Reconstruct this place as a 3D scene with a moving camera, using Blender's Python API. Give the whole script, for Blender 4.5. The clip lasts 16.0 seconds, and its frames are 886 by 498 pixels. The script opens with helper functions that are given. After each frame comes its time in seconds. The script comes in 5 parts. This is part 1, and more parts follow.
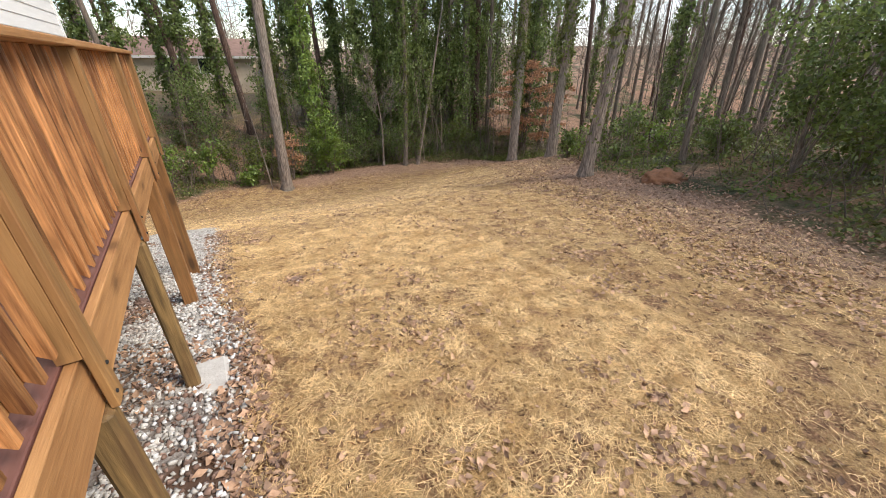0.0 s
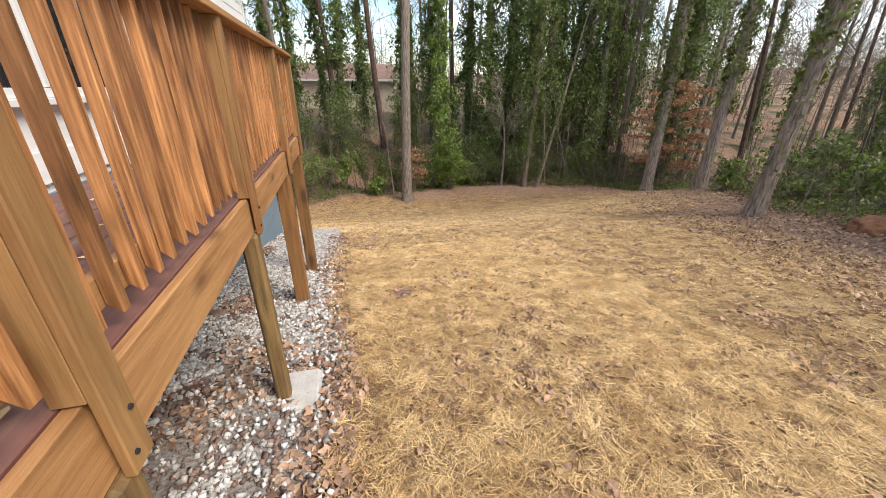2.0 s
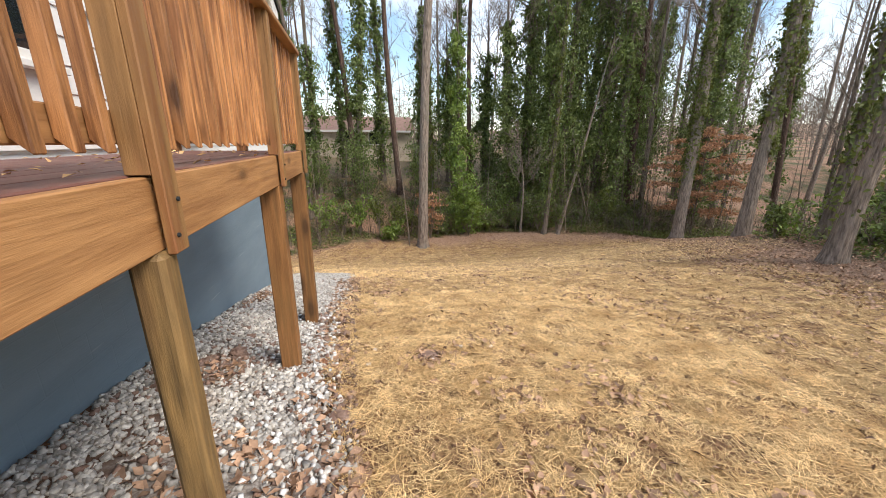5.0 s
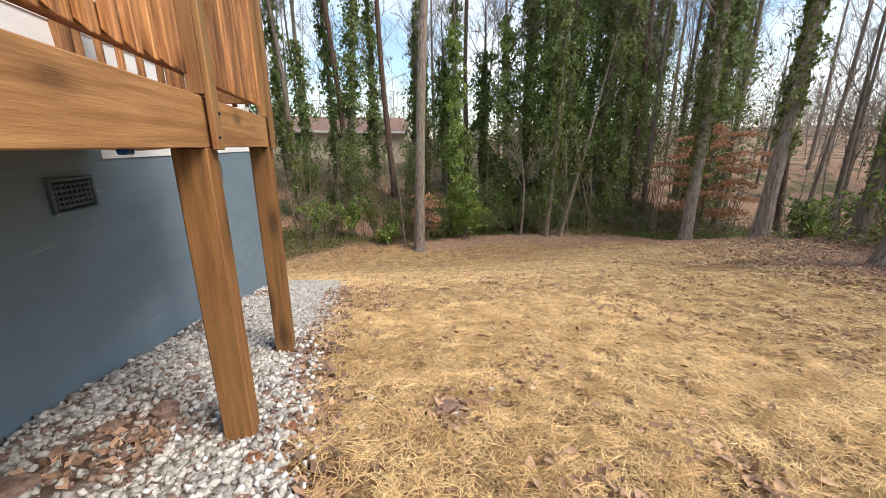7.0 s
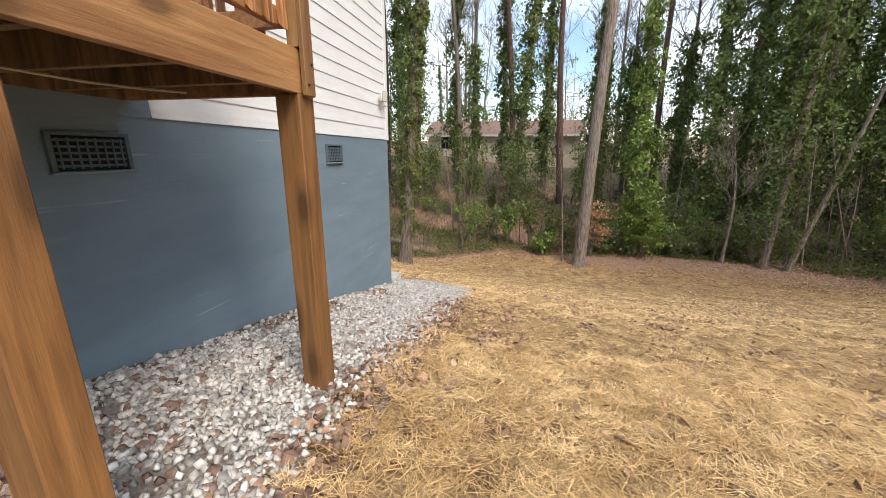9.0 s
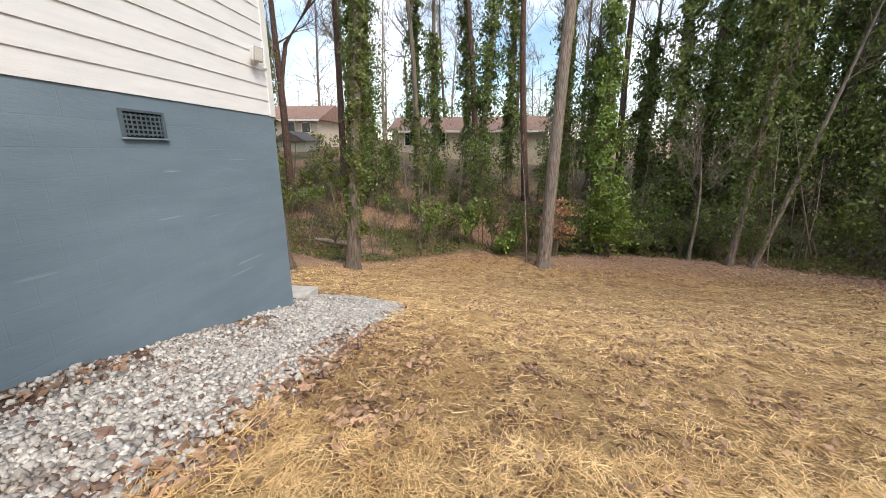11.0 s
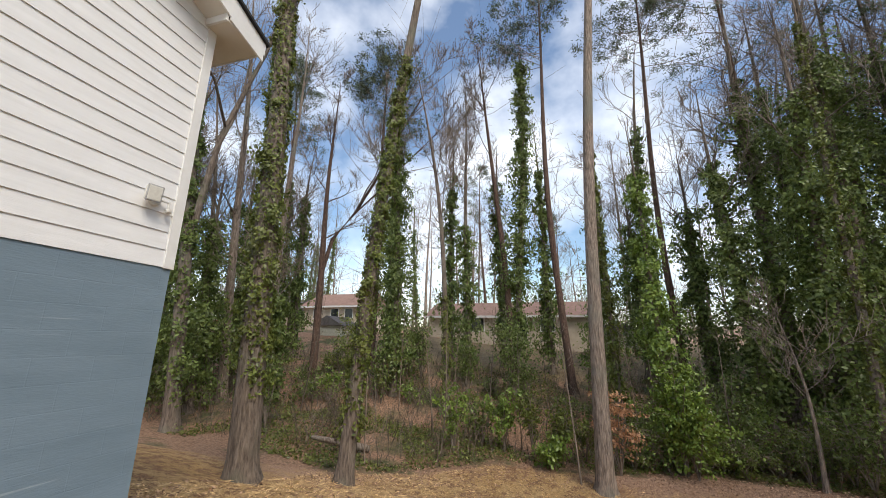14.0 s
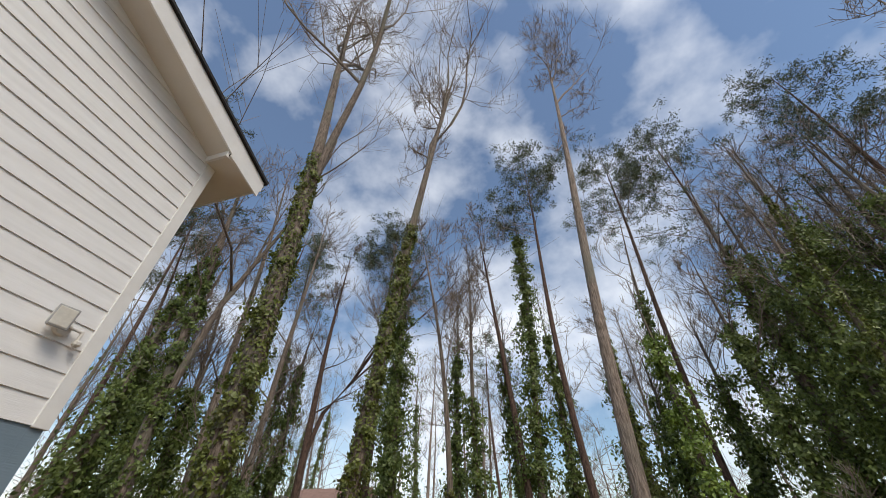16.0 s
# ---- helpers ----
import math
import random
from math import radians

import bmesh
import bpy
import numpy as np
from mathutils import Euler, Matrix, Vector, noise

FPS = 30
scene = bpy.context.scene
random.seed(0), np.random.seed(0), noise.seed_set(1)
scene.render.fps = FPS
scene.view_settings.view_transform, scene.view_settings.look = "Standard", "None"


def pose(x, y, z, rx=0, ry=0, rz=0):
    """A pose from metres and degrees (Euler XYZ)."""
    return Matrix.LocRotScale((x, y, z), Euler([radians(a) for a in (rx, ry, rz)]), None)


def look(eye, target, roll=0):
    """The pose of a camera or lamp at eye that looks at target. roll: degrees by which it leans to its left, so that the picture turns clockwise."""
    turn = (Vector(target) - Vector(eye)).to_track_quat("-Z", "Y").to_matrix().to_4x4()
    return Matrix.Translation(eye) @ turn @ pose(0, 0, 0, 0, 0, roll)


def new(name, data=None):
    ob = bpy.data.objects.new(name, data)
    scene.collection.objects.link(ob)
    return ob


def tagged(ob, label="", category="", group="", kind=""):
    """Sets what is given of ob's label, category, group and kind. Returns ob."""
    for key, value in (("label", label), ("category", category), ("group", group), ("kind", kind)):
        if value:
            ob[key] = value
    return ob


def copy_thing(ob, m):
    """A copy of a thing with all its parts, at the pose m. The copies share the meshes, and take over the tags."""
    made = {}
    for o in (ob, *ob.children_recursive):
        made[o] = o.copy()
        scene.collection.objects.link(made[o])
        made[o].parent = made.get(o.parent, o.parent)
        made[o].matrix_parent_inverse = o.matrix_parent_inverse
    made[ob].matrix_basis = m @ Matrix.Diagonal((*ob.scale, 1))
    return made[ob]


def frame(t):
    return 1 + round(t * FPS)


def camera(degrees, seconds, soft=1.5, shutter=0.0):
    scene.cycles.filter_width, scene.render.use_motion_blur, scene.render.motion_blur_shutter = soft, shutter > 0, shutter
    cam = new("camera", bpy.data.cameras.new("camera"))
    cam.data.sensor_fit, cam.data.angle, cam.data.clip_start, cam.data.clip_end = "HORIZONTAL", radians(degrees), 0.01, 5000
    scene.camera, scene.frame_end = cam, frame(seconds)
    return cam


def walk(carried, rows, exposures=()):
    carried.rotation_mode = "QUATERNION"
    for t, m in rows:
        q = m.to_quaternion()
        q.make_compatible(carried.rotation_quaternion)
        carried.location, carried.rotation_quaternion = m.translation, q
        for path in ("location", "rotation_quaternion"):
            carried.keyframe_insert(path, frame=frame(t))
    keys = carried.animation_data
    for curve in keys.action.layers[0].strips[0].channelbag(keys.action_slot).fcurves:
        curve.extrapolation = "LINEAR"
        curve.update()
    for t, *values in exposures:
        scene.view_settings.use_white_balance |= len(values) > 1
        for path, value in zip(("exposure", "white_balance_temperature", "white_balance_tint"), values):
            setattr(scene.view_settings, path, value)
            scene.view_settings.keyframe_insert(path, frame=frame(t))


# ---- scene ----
cam = camera(100.4, 16.0, soft=0.7)
PATH = [
    (0, (0.533, 0.169, 1.825), (1.479, 1.681, 0.92), 0.2),
    (0.5, (0.549, 0.312, 1.778), (1.263, 1.946, 0.873), 0.6),
    (1, (0.605, 0.433, 1.741), (1.079, 2.152, 0.836), 0.4),
    (1.5, (0.536, 0.616, 1.649), (0.976, 2.358, 0.769), 0.5),
    (2, (0.601, 0.828, 1.565), (1.051, 2.602, 0.759), 0.2),
    (2.5, (0.558, 0.981, 1.461), (1.042, 2.786, 0.746), 0.5),
    (3, (0.541, 1.093, 1.419), (1.13, 2.873, 0.721), 0.3),
    (3.5, (0.593, 1.244, 1.337), (1.179, 3.032, 0.657), 0.3),
    (4, (0.558, 1.45, 1.238), (1.083, 3.27, 0.595), 0.4),
    (4.5, (0.572, 1.733, 1.111), (1.047, 3.596, 0.558), 0.3),
    (4.7, (0.587, 1.838, 1.078), (0.998, 3.717, 0.529), 0.3),
    (6.8, (0.54, 2.936, 0.781), (0.946, 4.798, 0.173), 0.2),
    (7, (0.604, 3.077, 0.729), (1.044, 4.952, 0.192), 0.1),
    (7.5, (0.781, 3.415, 0.612), (1.227, 5.302, 0.12), 0.0),
    (8, (0.9, 3.788, 0.51), (1.276, 5.697, 0.044), 0.0),
    (8.5, (1.075, 4.098, 0.466), (0.917, 6.034, -0.011), 0.4),
    (8.7, (1.117, 4.222, 0.454), (0.697, 6.116, -0.031), 0.4),
    (10.8, (1.613, 5.879, 0.175), (1.28, 7.765, -0.401), 0.2),
    (11, (1.71, 6.047, 0.185), (1.425, 7.959, -0.325), 0.2),
    (11.5, (1.794, 6.475, 0.155), (1.702, 8.437, -0.222), 0.3),
    (12, (1.866, 6.884, 0.145), (1.941, 8.856, -0.179), 0.2),
    (12.5, (2.011, 7.253, 0.108), (1.865, 9.231, -0.146), 0.3),
    (13, (2.13, 7.578, 0.075), (1.922, 9.554, -0.153), 0.3),
    (13.5, (2.256, 7.839, 0.046), (1.81, 9.789, 0.044), 0.4),
    (13.9, (2.416, 7.963, -0.04), (1.859, 9.85, 0.32), 1.2),
    (14, (2.396, 8.047, -0.037), (1.862, 9.915, 0.437), 0.6),
    (14.5, (2.335, 8.28, -0.005), (1.842, 10.063, 0.755), 0.6),
    (15, (2.291, 8.533, -0.002), (1.835, 10.181, 1.036), 0.7),
    (15.5, (2.179, 8.767, -0.015), (1.72, 10.353, 1.115), 0.7),
    (16, (2.194, 8.972, -0.025), (1.74, 10.44, 1.256), 0.9),
]
EXPOSURES = [(0, 0.68), (8.5, 0.63), (12.5, 0.53), (13.3, 0.46), (14, 0.28), (15, 0.02), (16, -0.12)]
walk(cam, [(t, look(eye, target, roll)) for t, eye, target, roll in PATH], EXPOSURES)

# ---- world, sun, exposure ----
world = bpy.data.worlds.new("sky")
scene.world = world
world.use_nodes = True
wn, wl = world.node_tree.nodes, world.node_tree.links
wn.clear()
w_out, w_bg = wn.new("ShaderNodeOutputWorld"), wn.new("ShaderNodeBackground")
w_sky = wn.new("ShaderNodeTexSky")
w_sky.sky_type, w_sky.sun_disc = "NISHITA", False
w_sky.sun_elevation, w_sky.sun_rotation = radians(48), radians(135)
w_sky.dust_density, w_sky.air_density, w_sky.ozone_density = 0.3, 1.35, 4.0
w_co = wn.new("ShaderNodeTexCoord")
w_map = wn.new("ShaderNodeMapping")
w_map.inputs["Scale"].default_value = (1.0, 1.0, 1.3)
w_n = wn.new("ShaderNodeTexNoise")
w_n.inputs["Scale"].default_value, w_n.inputs["Detail"].default_value, w_n.inputs["Roughness"].default_value = 2.4, 6, 0.52
w_r = wn.new("ShaderNodeValToRGB")
w_r.color_ramp.elements[0].position, w_r.color_ramp.elements[1].position = 0.42, 0.68
w_r.color_ramp.elements[0].color = (0.03, 0.03, 0.03, 1)
w_mix = wn.new("ShaderNodeMix")
w_mix.data_type = "RGBA"
w_mix.inputs["B"].default_value = (9.0, 9.2, 9.6, 1)
w_bg.inputs["Strength"].default_value = 0.14
wl.new(w_co.outputs["Generated"], w_map.inputs["Vector"])
wl.new(w_map.outputs["Vector"], w_n.inputs["Vector"])
wl.new(w_n.outputs["Fac"], w_r.inputs["Fac"])
wl.new(w_r.outputs["Color"], w_mix.inputs["Factor"])
wl.new(w_sky.outputs["Color"], w_mix.inputs["A"])
wl.new(w_mix.outputs["Result"], w_bg.inputs["Color"])
wl.new(w_bg.outputs["Background"], w_out.inputs["Surface"])
sun_data = bpy.data.lights.new("sun", "SUN")
sun_data.energy, sun_data.angle, sun_data.color = 2.8, radians(26), (1.0, 0.90, 0.77)
sun = new("sun", sun_data)
sun.matrix_world = look((14, -14, 22), (0, 0, 0))

rng = np.random.default_rng(7)


# ---- materials ----
def surf(name, dark, light, scale=6.0, rough=0.85, bump=0.2, stretch=(1, 1, 1), island=0.0, per_object=0.0,
         depth=0.02, stain=None, stain_scale=0.7, stain_at=(0.5, 0.7), metallic=0.0, bump_scale=None, detail=6, see=0.0, knots=None):
    """A surface of two tones of noise, a larger stain, fine relief, and variation by piece."""
    m = bpy.data.materials.new(name)
    m.use_nodes = True
    n, l = m.node_tree.nodes, m.node_tree.links
    b = n["Principled BSDF"]
    b.inputs["Roughness"].default_value, b.inputs["Metallic"].default_value = rough, metallic
    co, mp = n.new("ShaderNodeTexCoord"), n.new("ShaderNodeMapping")
    mp.inputs["Scale"].default_value = stretch
    l.new(co.outputs["Object"], mp.inputs["Vector"])
    if per_object:
        oi = n.new("ShaderNodeObjectInfo")
        mul = n.new("ShaderNodeMath")
        mul.operation, mul.inputs[1].default_value = "MULTIPLY", 37.0
        l.new(oi.outputs["Random"], mul.inputs[0])
        l.new(mul.outputs[0], mp.inputs["Location"])
    ns = n.new("ShaderNodeTexNoise")
    ns.inputs["Scale"].default_value, ns.inputs["Detail"].default_value, ns.inputs["Roughness"].default_value = scale, detail, 0.62
    l.new(mp.outputs["Vector"], ns.inputs["Vector"])
    ramp = n.new("ShaderNodeValToRGB")
    ramp.color_ramp.elements[0].color, ramp.color_ramp.elements[1].color = (*dark, 1), (*light, 1)
    ramp.color_ramp.elements[0].position, ramp.color_ramp.elements[1].position = 0.32, 0.68
    l.new(ns.outputs["Fac"], ramp.inputs["Fac"])
    col = ramp.outputs["Color"]
    if stain:
        s2, r2, mx = n.new("ShaderNodeTexNoise"), n.new("ShaderNodeValToRGB"), n.new("ShaderNodeMix")
        s2.inputs["Scale"].default_value, s2.inputs["Detail"].default_value = stain_scale, 5
        l.new(co.outputs["Object"] if not per_object else mp.outputs["Vector"], s2.inputs["Vector"])
        r2.color_ramp.elements[0].position, r2.color_ramp.elements[1].position = stain_at
        l.new(s2.outputs["Fac"], r2.inputs["Fac"])
        mx.data_type = "RGBA"
        l.new(r2.outputs["Color"], mx.inputs["Factor"])
        l.new(col, mx.inputs["A"])
        mx.inputs["B"].default_value = (*stain, 1)
        col = mx.outputs["Result"]
    if knots:
        kt, kr, kx, km = n.new("ShaderNodeTexVoronoi"), n.new("ShaderNodeValToRGB"), n.new("ShaderNodeMix"), n.new("ShaderNodeMapping")
        km.inputs["Scale"].default_value = knots
        l.new(co.outputs["Object"], km.inputs["Vector"])
        if per_object:
            l.new(mul.outputs[0], km.inputs["Location"])
        l.new(km.outputs["Vector"], kt.inputs["Vector"])
        kt.inputs["Scale"].default_value = 1.0
        kr.color_ramp.elements[0].position, kr.color_ramp.elements[0].color = 0.11, (0.9, 0.9, 0.9, 1)
        kr.color_ramp.elements[1].position, kr.color_ramp.elements[1].color = 0.32, (0, 0, 0, 1)
        ring = kr.color_ramp.elements.new(0.19)
        ring.color = (0.4, 0.4, 0.4, 1)
        l.new(kt.outputs["Distance"], kr.inputs["Fac"])
        kx.data_type = "RGBA"
        l.new(kr.outputs["Color"], kx.inputs["Factor"])
        l.new(col, kx.inputs["A"])
        kx.inputs["B"].default_value = (dark[0] * 0.5, dark[1] * 0.5, dark[2] * 0.5, 1)
        col = kx.outputs["Result"]
    if island or per_object:
        hs = n.new("ShaderNodeHueSaturation")
        mr = n.new("ShaderNodeMapRange")
        v = island or per_object
        mr.inputs["To Min"].default_value, mr.inputs["To Max"].default_value = 1 - v, 1 + v
        if island:
            l.new(n.new("ShaderNodeNewGeometry").outputs["Random Per Island"], mr.inputs["Value"])
        else:
            l.new(oi.outputs["Random"], mr.inputs["Value"])
        l.new(mr.outputs["Result"], hs.inputs["Value"])
        l.new(col, hs.inputs["Color"])
        col = hs.outputs["Color"]
    l.new(col, b.inputs["Base Color"])
    if bump:
        bp = n.new("ShaderNodeBump")
        bp.inputs["Strength"].default_value, bp.inputs["Distance"].default_value = bump, depth
        src = ns
        if bump_scale:
            src = n.new("ShaderNodeTexNoise")
            src.inputs["Scale"].default_value, src.inputs["Detail"].default_value = bump_scale, 8
            l.new(mp.outputs["Vector"], src.inputs["Vector"])
        l.new(src.outputs["Fac"], bp.inputs["Height"])
        l.new(bp.outputs["Normal"], b.inputs["Normal"])
    if see:
        tr, ad = n.new("ShaderNodeBsdfTranslucent"), n.new("ShaderNodeMixShader")
        l.new(col, tr.inputs["Color"])
        ad.inputs["Fac"].default_value = see
        l.new(b.outputs["BSDF"], ad.inputs[1])
        l.new(tr.outputs["BSDF"], ad.inputs[2])
        l.new(ad.outputs["Shader"], n["Material Output"].inputs["Surface"])
    return m


M_CEDAR_Z = surf("stained_wood_upright", (0.17, 0.066, 0.022), (0.60, 0.28, 0.105), 4, 0.55, 0.35, (14, 14, 0.8), per_object=0.32,
                 stain=(0.15, 0.055, 0.02), stain_scale=1.6, stain_at=(0.56, 0.7), knots=(9, 9, 3.2))
M_GUARD = surf("olive_brown_guard_post", (0.19, 0.10, 0.036), (0.37, 0.20, 0.075), 3, 0.6, 0.3, (8, 8, 0.7), per_object=0.15, stain=(0.22, 0.085, 0.03), stain_scale=1.2, stain_at=(0.5, 0.7))
M_CEDAR_Y = surf("stained_wood_lengthwise", (0.27, 0.125, 0.045), (0.47, 0.25, 0.10), 3.5, 0.6, 0.3, (9, 0.55, 9), per_object=0.12,
                 stain=(0.20, 0.085, 0.03), stain_scale=1.0, stain_at=(0.55, 0.8), knots=(6, 2.4, 6))
M_POST = surf("brown_stained_post", (0.155, 0.07, 0.022), (0.33, 0.152, 0.05), 3, 0.6, 0.3, (9, 9, 0.6), per_object=0.1, stain=(0.17, 0.09, 0.03), stain_scale=1.4, stain_at=(0.5, 0.68), knots=(5, 5, 1.6))
M_TREATED = surf("weathered_treated_timber", (0.11, 0.068, 0.026), (0.30, 0.18, 0.065), 5, 0.7, 0.3, (9, 9, 0.6), per_object=0.1, stain=(0.14, 0.075, 0.03), stain_scale=1.5, stain_at=(0.5, 0.65), knots=(6, 6, 2))
M_DECK = surf("red_brown_deck_paint", (0.15, 0.062, 0.048), (0.21, 0.095, 0.075), 7, 0.55, 0.12, (6, 0.7, 6), per_object=0.1,
              stain=(0.27, 0.17, 0.13), stain_scale=2.2, stain_at=(0.6, 0.75))
M_SIDING = surf("white_painted_siding", (0.74, 0.735, 0.72), (0.83, 0.825, 0.81), 3, 0.55, 0.10, (6, 0.6, 6), bump_scale=25)
M_TRIM = surf("white_trim_paint", (0.72, 0.71, 0.68), (0.80, 0.79, 0.76), 4, 0.5, 0.04)
M_SOFFIT = surf("cream_soffit_paint", (0.64, 0.60, 0.53), (0.70, 0.67, 0.60), 2, 0.6, 0.04)
M_BLOCK = surf("blue_grey_block_paint", (0.155, 0.213, 0.258), (0.19, 0.254, 0.306), 1.8, 0.62, 0.12, (1, 0.5, 3), bump_scale=30,
               stain=(0.205, 0.275, 0.327), stain_scale=0.9, stain_at=(0.55, 0.8))
def block_courses(m):
    """Faint block courses under the paint, as relief."""
    n, l = m.node_tree.nodes, m.node_tree.links
    co, sp, cb, br, bp = (n.new("ShaderNode" + k) for k in ("TexCoord", "SeparateXYZ", "CombineXYZ", "TexBrick", "Bump"))
    l.new(co.outputs["Object"], sp.inputs[0])
    l.new(sp.outputs["Y"], cb.inputs["X"])
    l.new(sp.outputs["Z"], cb.inputs["Y"])
    l.new(cb.outputs[0], br.inputs["Vector"])
    br.inputs["Scale"].default_value, br.inputs["Brick Width"].default_value, br.inputs["Row Height"].default_value = 1.0, 0.406, 0.203
    br.inputs["Mortar Size"].default_value, br.inputs["Mortar Smooth"].default_value = 0.006, 0.6
    bp.inputs["Strength"].default_value, bp.inputs["Distance"].default_value, bp.invert = 0.16, 0.012, True
    l.new(br.outputs["Fac"], bp.inputs["Height"])
    old = [x for x in n if x.type == "BUMP" and x != bp][0]
    l.new(bp.outputs["Normal"], old.inputs["Normal"])
    mp, ns, rp, mx = (n.new("ShaderNode" + k) for k in ("Mapping", "TexNoise", "ValToRGB", "Mix"))
    mp.inputs["Rotation"].default_value, mp.inputs["Scale"].default_value = (radians(-14), 0, 0), (1, 1.3, 30)
    ns.inputs["Scale"].default_value, ns.inputs["Detail"].default_value = 1.0, 1
    rp.color_ramp.elements[0].position, rp.color_ramp.elements[1].position = 0.725, 0.78
    rp.color_ramp.elements[1].color = (0.4, 0.4, 0.4, 1)
    mx.data_type = "RGBA"
    mx.inputs["B"].default_value = (0.42, 0.47, 0.50, 1)
    b = n["Principled BSDF"]
    paint = b.inputs["Base Color"].links[0].from_socket
    l.new(co.outputs["Object"], mp.inputs["Vector"])
    l.new(mp.outputs["Vector"], ns.inputs["Vector"])
    l.new(ns.outputs["Fac"], rp.inputs["Fac"])
    l.new(rp.outputs["Color"], mx.inputs["Factor"])
    l.new(paint, mx.inputs["A"])
    l.new(mx.outputs["Result"], b.inputs["Base Color"])


block_courses(M_BLOCK)
M_ROOF = surf("black_shingle", (0.012, 0.012, 0.013), (0.03, 0.03, 0.032), 40, 0.9, 0.5)
M_GLASS = surf("window_glass", (0.012, 0.015, 0.018), (0.02, 0.024, 0.028), 1, 0.05, 0)
M_BEZEL = surf("pale_grey_lamp_rim", (0.30, 0.30, 0.29), (0.40, 0.40, 0.39), 12, 0.5, 0)
M_VENT = surf("vent_grille", (0.065, 0.09, 0.11), (0.11, 0.145, 0.17), 12, 0.6, 0.1)
# near-black: painted shade inside the vents, and the dark steel of the bolts
M_DARK = surf("vent_shade_and_bolt_black", (0.01, 0.012, 0.014), (0.018, 0.02, 0.022), 4, 0.9, 0)
M_STONE = surf("white_marble_chip", (0.29, 0.27, 0.245), (0.585, 0.555, 0.515), 18, 0.7, 0.25, island=0.4, stain=(0.30, 0.24, 0.20), stain_scale=2.6, stain_at=(0.58, 0.74))
M_STONE_1 = surf("white_marble_stone", (0.50, 0.485, 0.47), (0.78, 0.765, 0.75), 18, 0.7, 0.25, per_object=0.22)
M_DIRTY = surf("brown_stone", (0.12, 0.065, 0.045), (0.28, 0.19, 0.15), 14, 0.85, 0.3, island=0.35)
M_BED = surf("gravel_dust_and_soil", (0.10, 0.075, 0.06), (0.36, 0.325, 0.295), 40, 0.95, 0.6, stain=(0.10, 0.055, 0.035), stain_scale=1.6, stain_at=(0.50, 0.60))
M_CONCRETE = surf("pale_concrete", (0.40, 0.37, 0.34), (0.58, 0.555, 0.52), 6, 0.9, 0.3, bump_scale=40)
M_BARK = surf("grey_brown_bark", (0.075, 0.055, 0.042), (0.27, 0.215, 0.17), 3.2, 0.95, 1.0, (5, 5, 0.8), stain=(0.16, 0.15, 0.11), stain_scale=0.8, depth=0.09)
M_BARK_PALE = surf("pale_furrowed_bark", (0.10, 0.075, 0.058), (0.42, 0.335, 0.27), 4.2, 0.95, 1.0, (5, 5, 0.7), stain=(0.22, 0.205, 0.165), stain_scale=0.6, depth=0.09)
M_PINE = surf("red_brown_pine_bark", (0.05, 0.030, 0.022), (0.17, 0.105, 0.078), 4, 0.95, 1.0, (4, 4, 1.2), depth=0.09)
M_TWIG = surf("bare_twig_bark", (0.14, 0.11, 0.085), (0.29, 0.235, 0.19), 5, 0.95, 0.2)
M_BRUSH = surf("dark_brush_stem", (0.09, 0.068, 0.05), (0.24, 0.185, 0.14), 5, 0.95, 0.2, island=0.4)
M_IVY = surf("ivy_leaf", (0.095, 0.125, 0.024), (0.21, 0.24, 0.055), 3, 0.42, 0, island=0.45, stain=(0.13, 0.125, 0.035), stain_scale=0.6, see=0.35)
M_IVY_DARK = surf("dark_ivy_leaf", (0.10, 0.145, 0.038), (0.23, 0.285, 0.085), 2, 0.4, 0, island=0.5, see=0.5)
M_PRIVET = surf("bright_evergreen_leaf", (0.11, 0.18, 0.028), (0.24, 0.32, 0.06), 3, 0.4, 0, island=0.4, see=0.25)
M_NEEDLE = surf("pine_needle", (0.055, 0.08, 0.03), (0.12, 0.15, 0.065), 3, 0.6, 0, island=0.35)
M_BEECH = surf("copper_beech_leaf", (0.40, 0.20, 0.10), (0.64, 0.39, 0.23), 4, 0.7, 0, island=0.35, see=0.45)
M_DEAD = surf("dead_brown_leaf", (0.20, 0.11, 0.065), (0.52, 0.34, 0.225), 9, 0.8, 0.1, island=0.5, see=0.1)
M_STRAW = surf("dry_straw", (0.49, 0.30, 0.12), (0.88, 0.63, 0.315), 3, 0.75, 0, island=0.5)
M_BRICK = surf("red_brick", (0.20, 0.075, 0.05), (0.32, 0.13, 0.09), 8, 0.9, 0.2)
M_CREAM = surf("cream_house_siding", (0.50, 0.42, 0.32), (0.60, 0.52, 0.41), 2, 0.8, 0.1)
M_TILE = surf("red_brown_shingle", (0.21, 0.125, 0.095), (0.31, 0.195, 0.15), 3, 0.9, 0.3)
M_SHED = surf("weathered_cream_shed_siding", (0.42, 0.40, 0.31), (0.56, 0.54, 0.43), 5, 0.85, 0.2)
M_SHEDROOF = surf("grey_shed_shingle", (0.09, 0.08, 0.075), (0.17, 0.15, 0.14), 5, 0.9, 0.3)
M_CLAY = surf("orange_clay_soil", (0.15, 0.065, 0.03), (0.30, 0.14, 0.07), 9, 0.95, 0.5)
M_LAMP = surf("white_lamp_housing", (0.62, 0.60, 0.55), (0.75, 0.73, 0.68), 6, 0.4, 0)
M_LENS = surf("lamp_lens", (0.60, 0.58, 0.52), (0.72, 0.70, 0.63), 30, 0.15, 0.1)
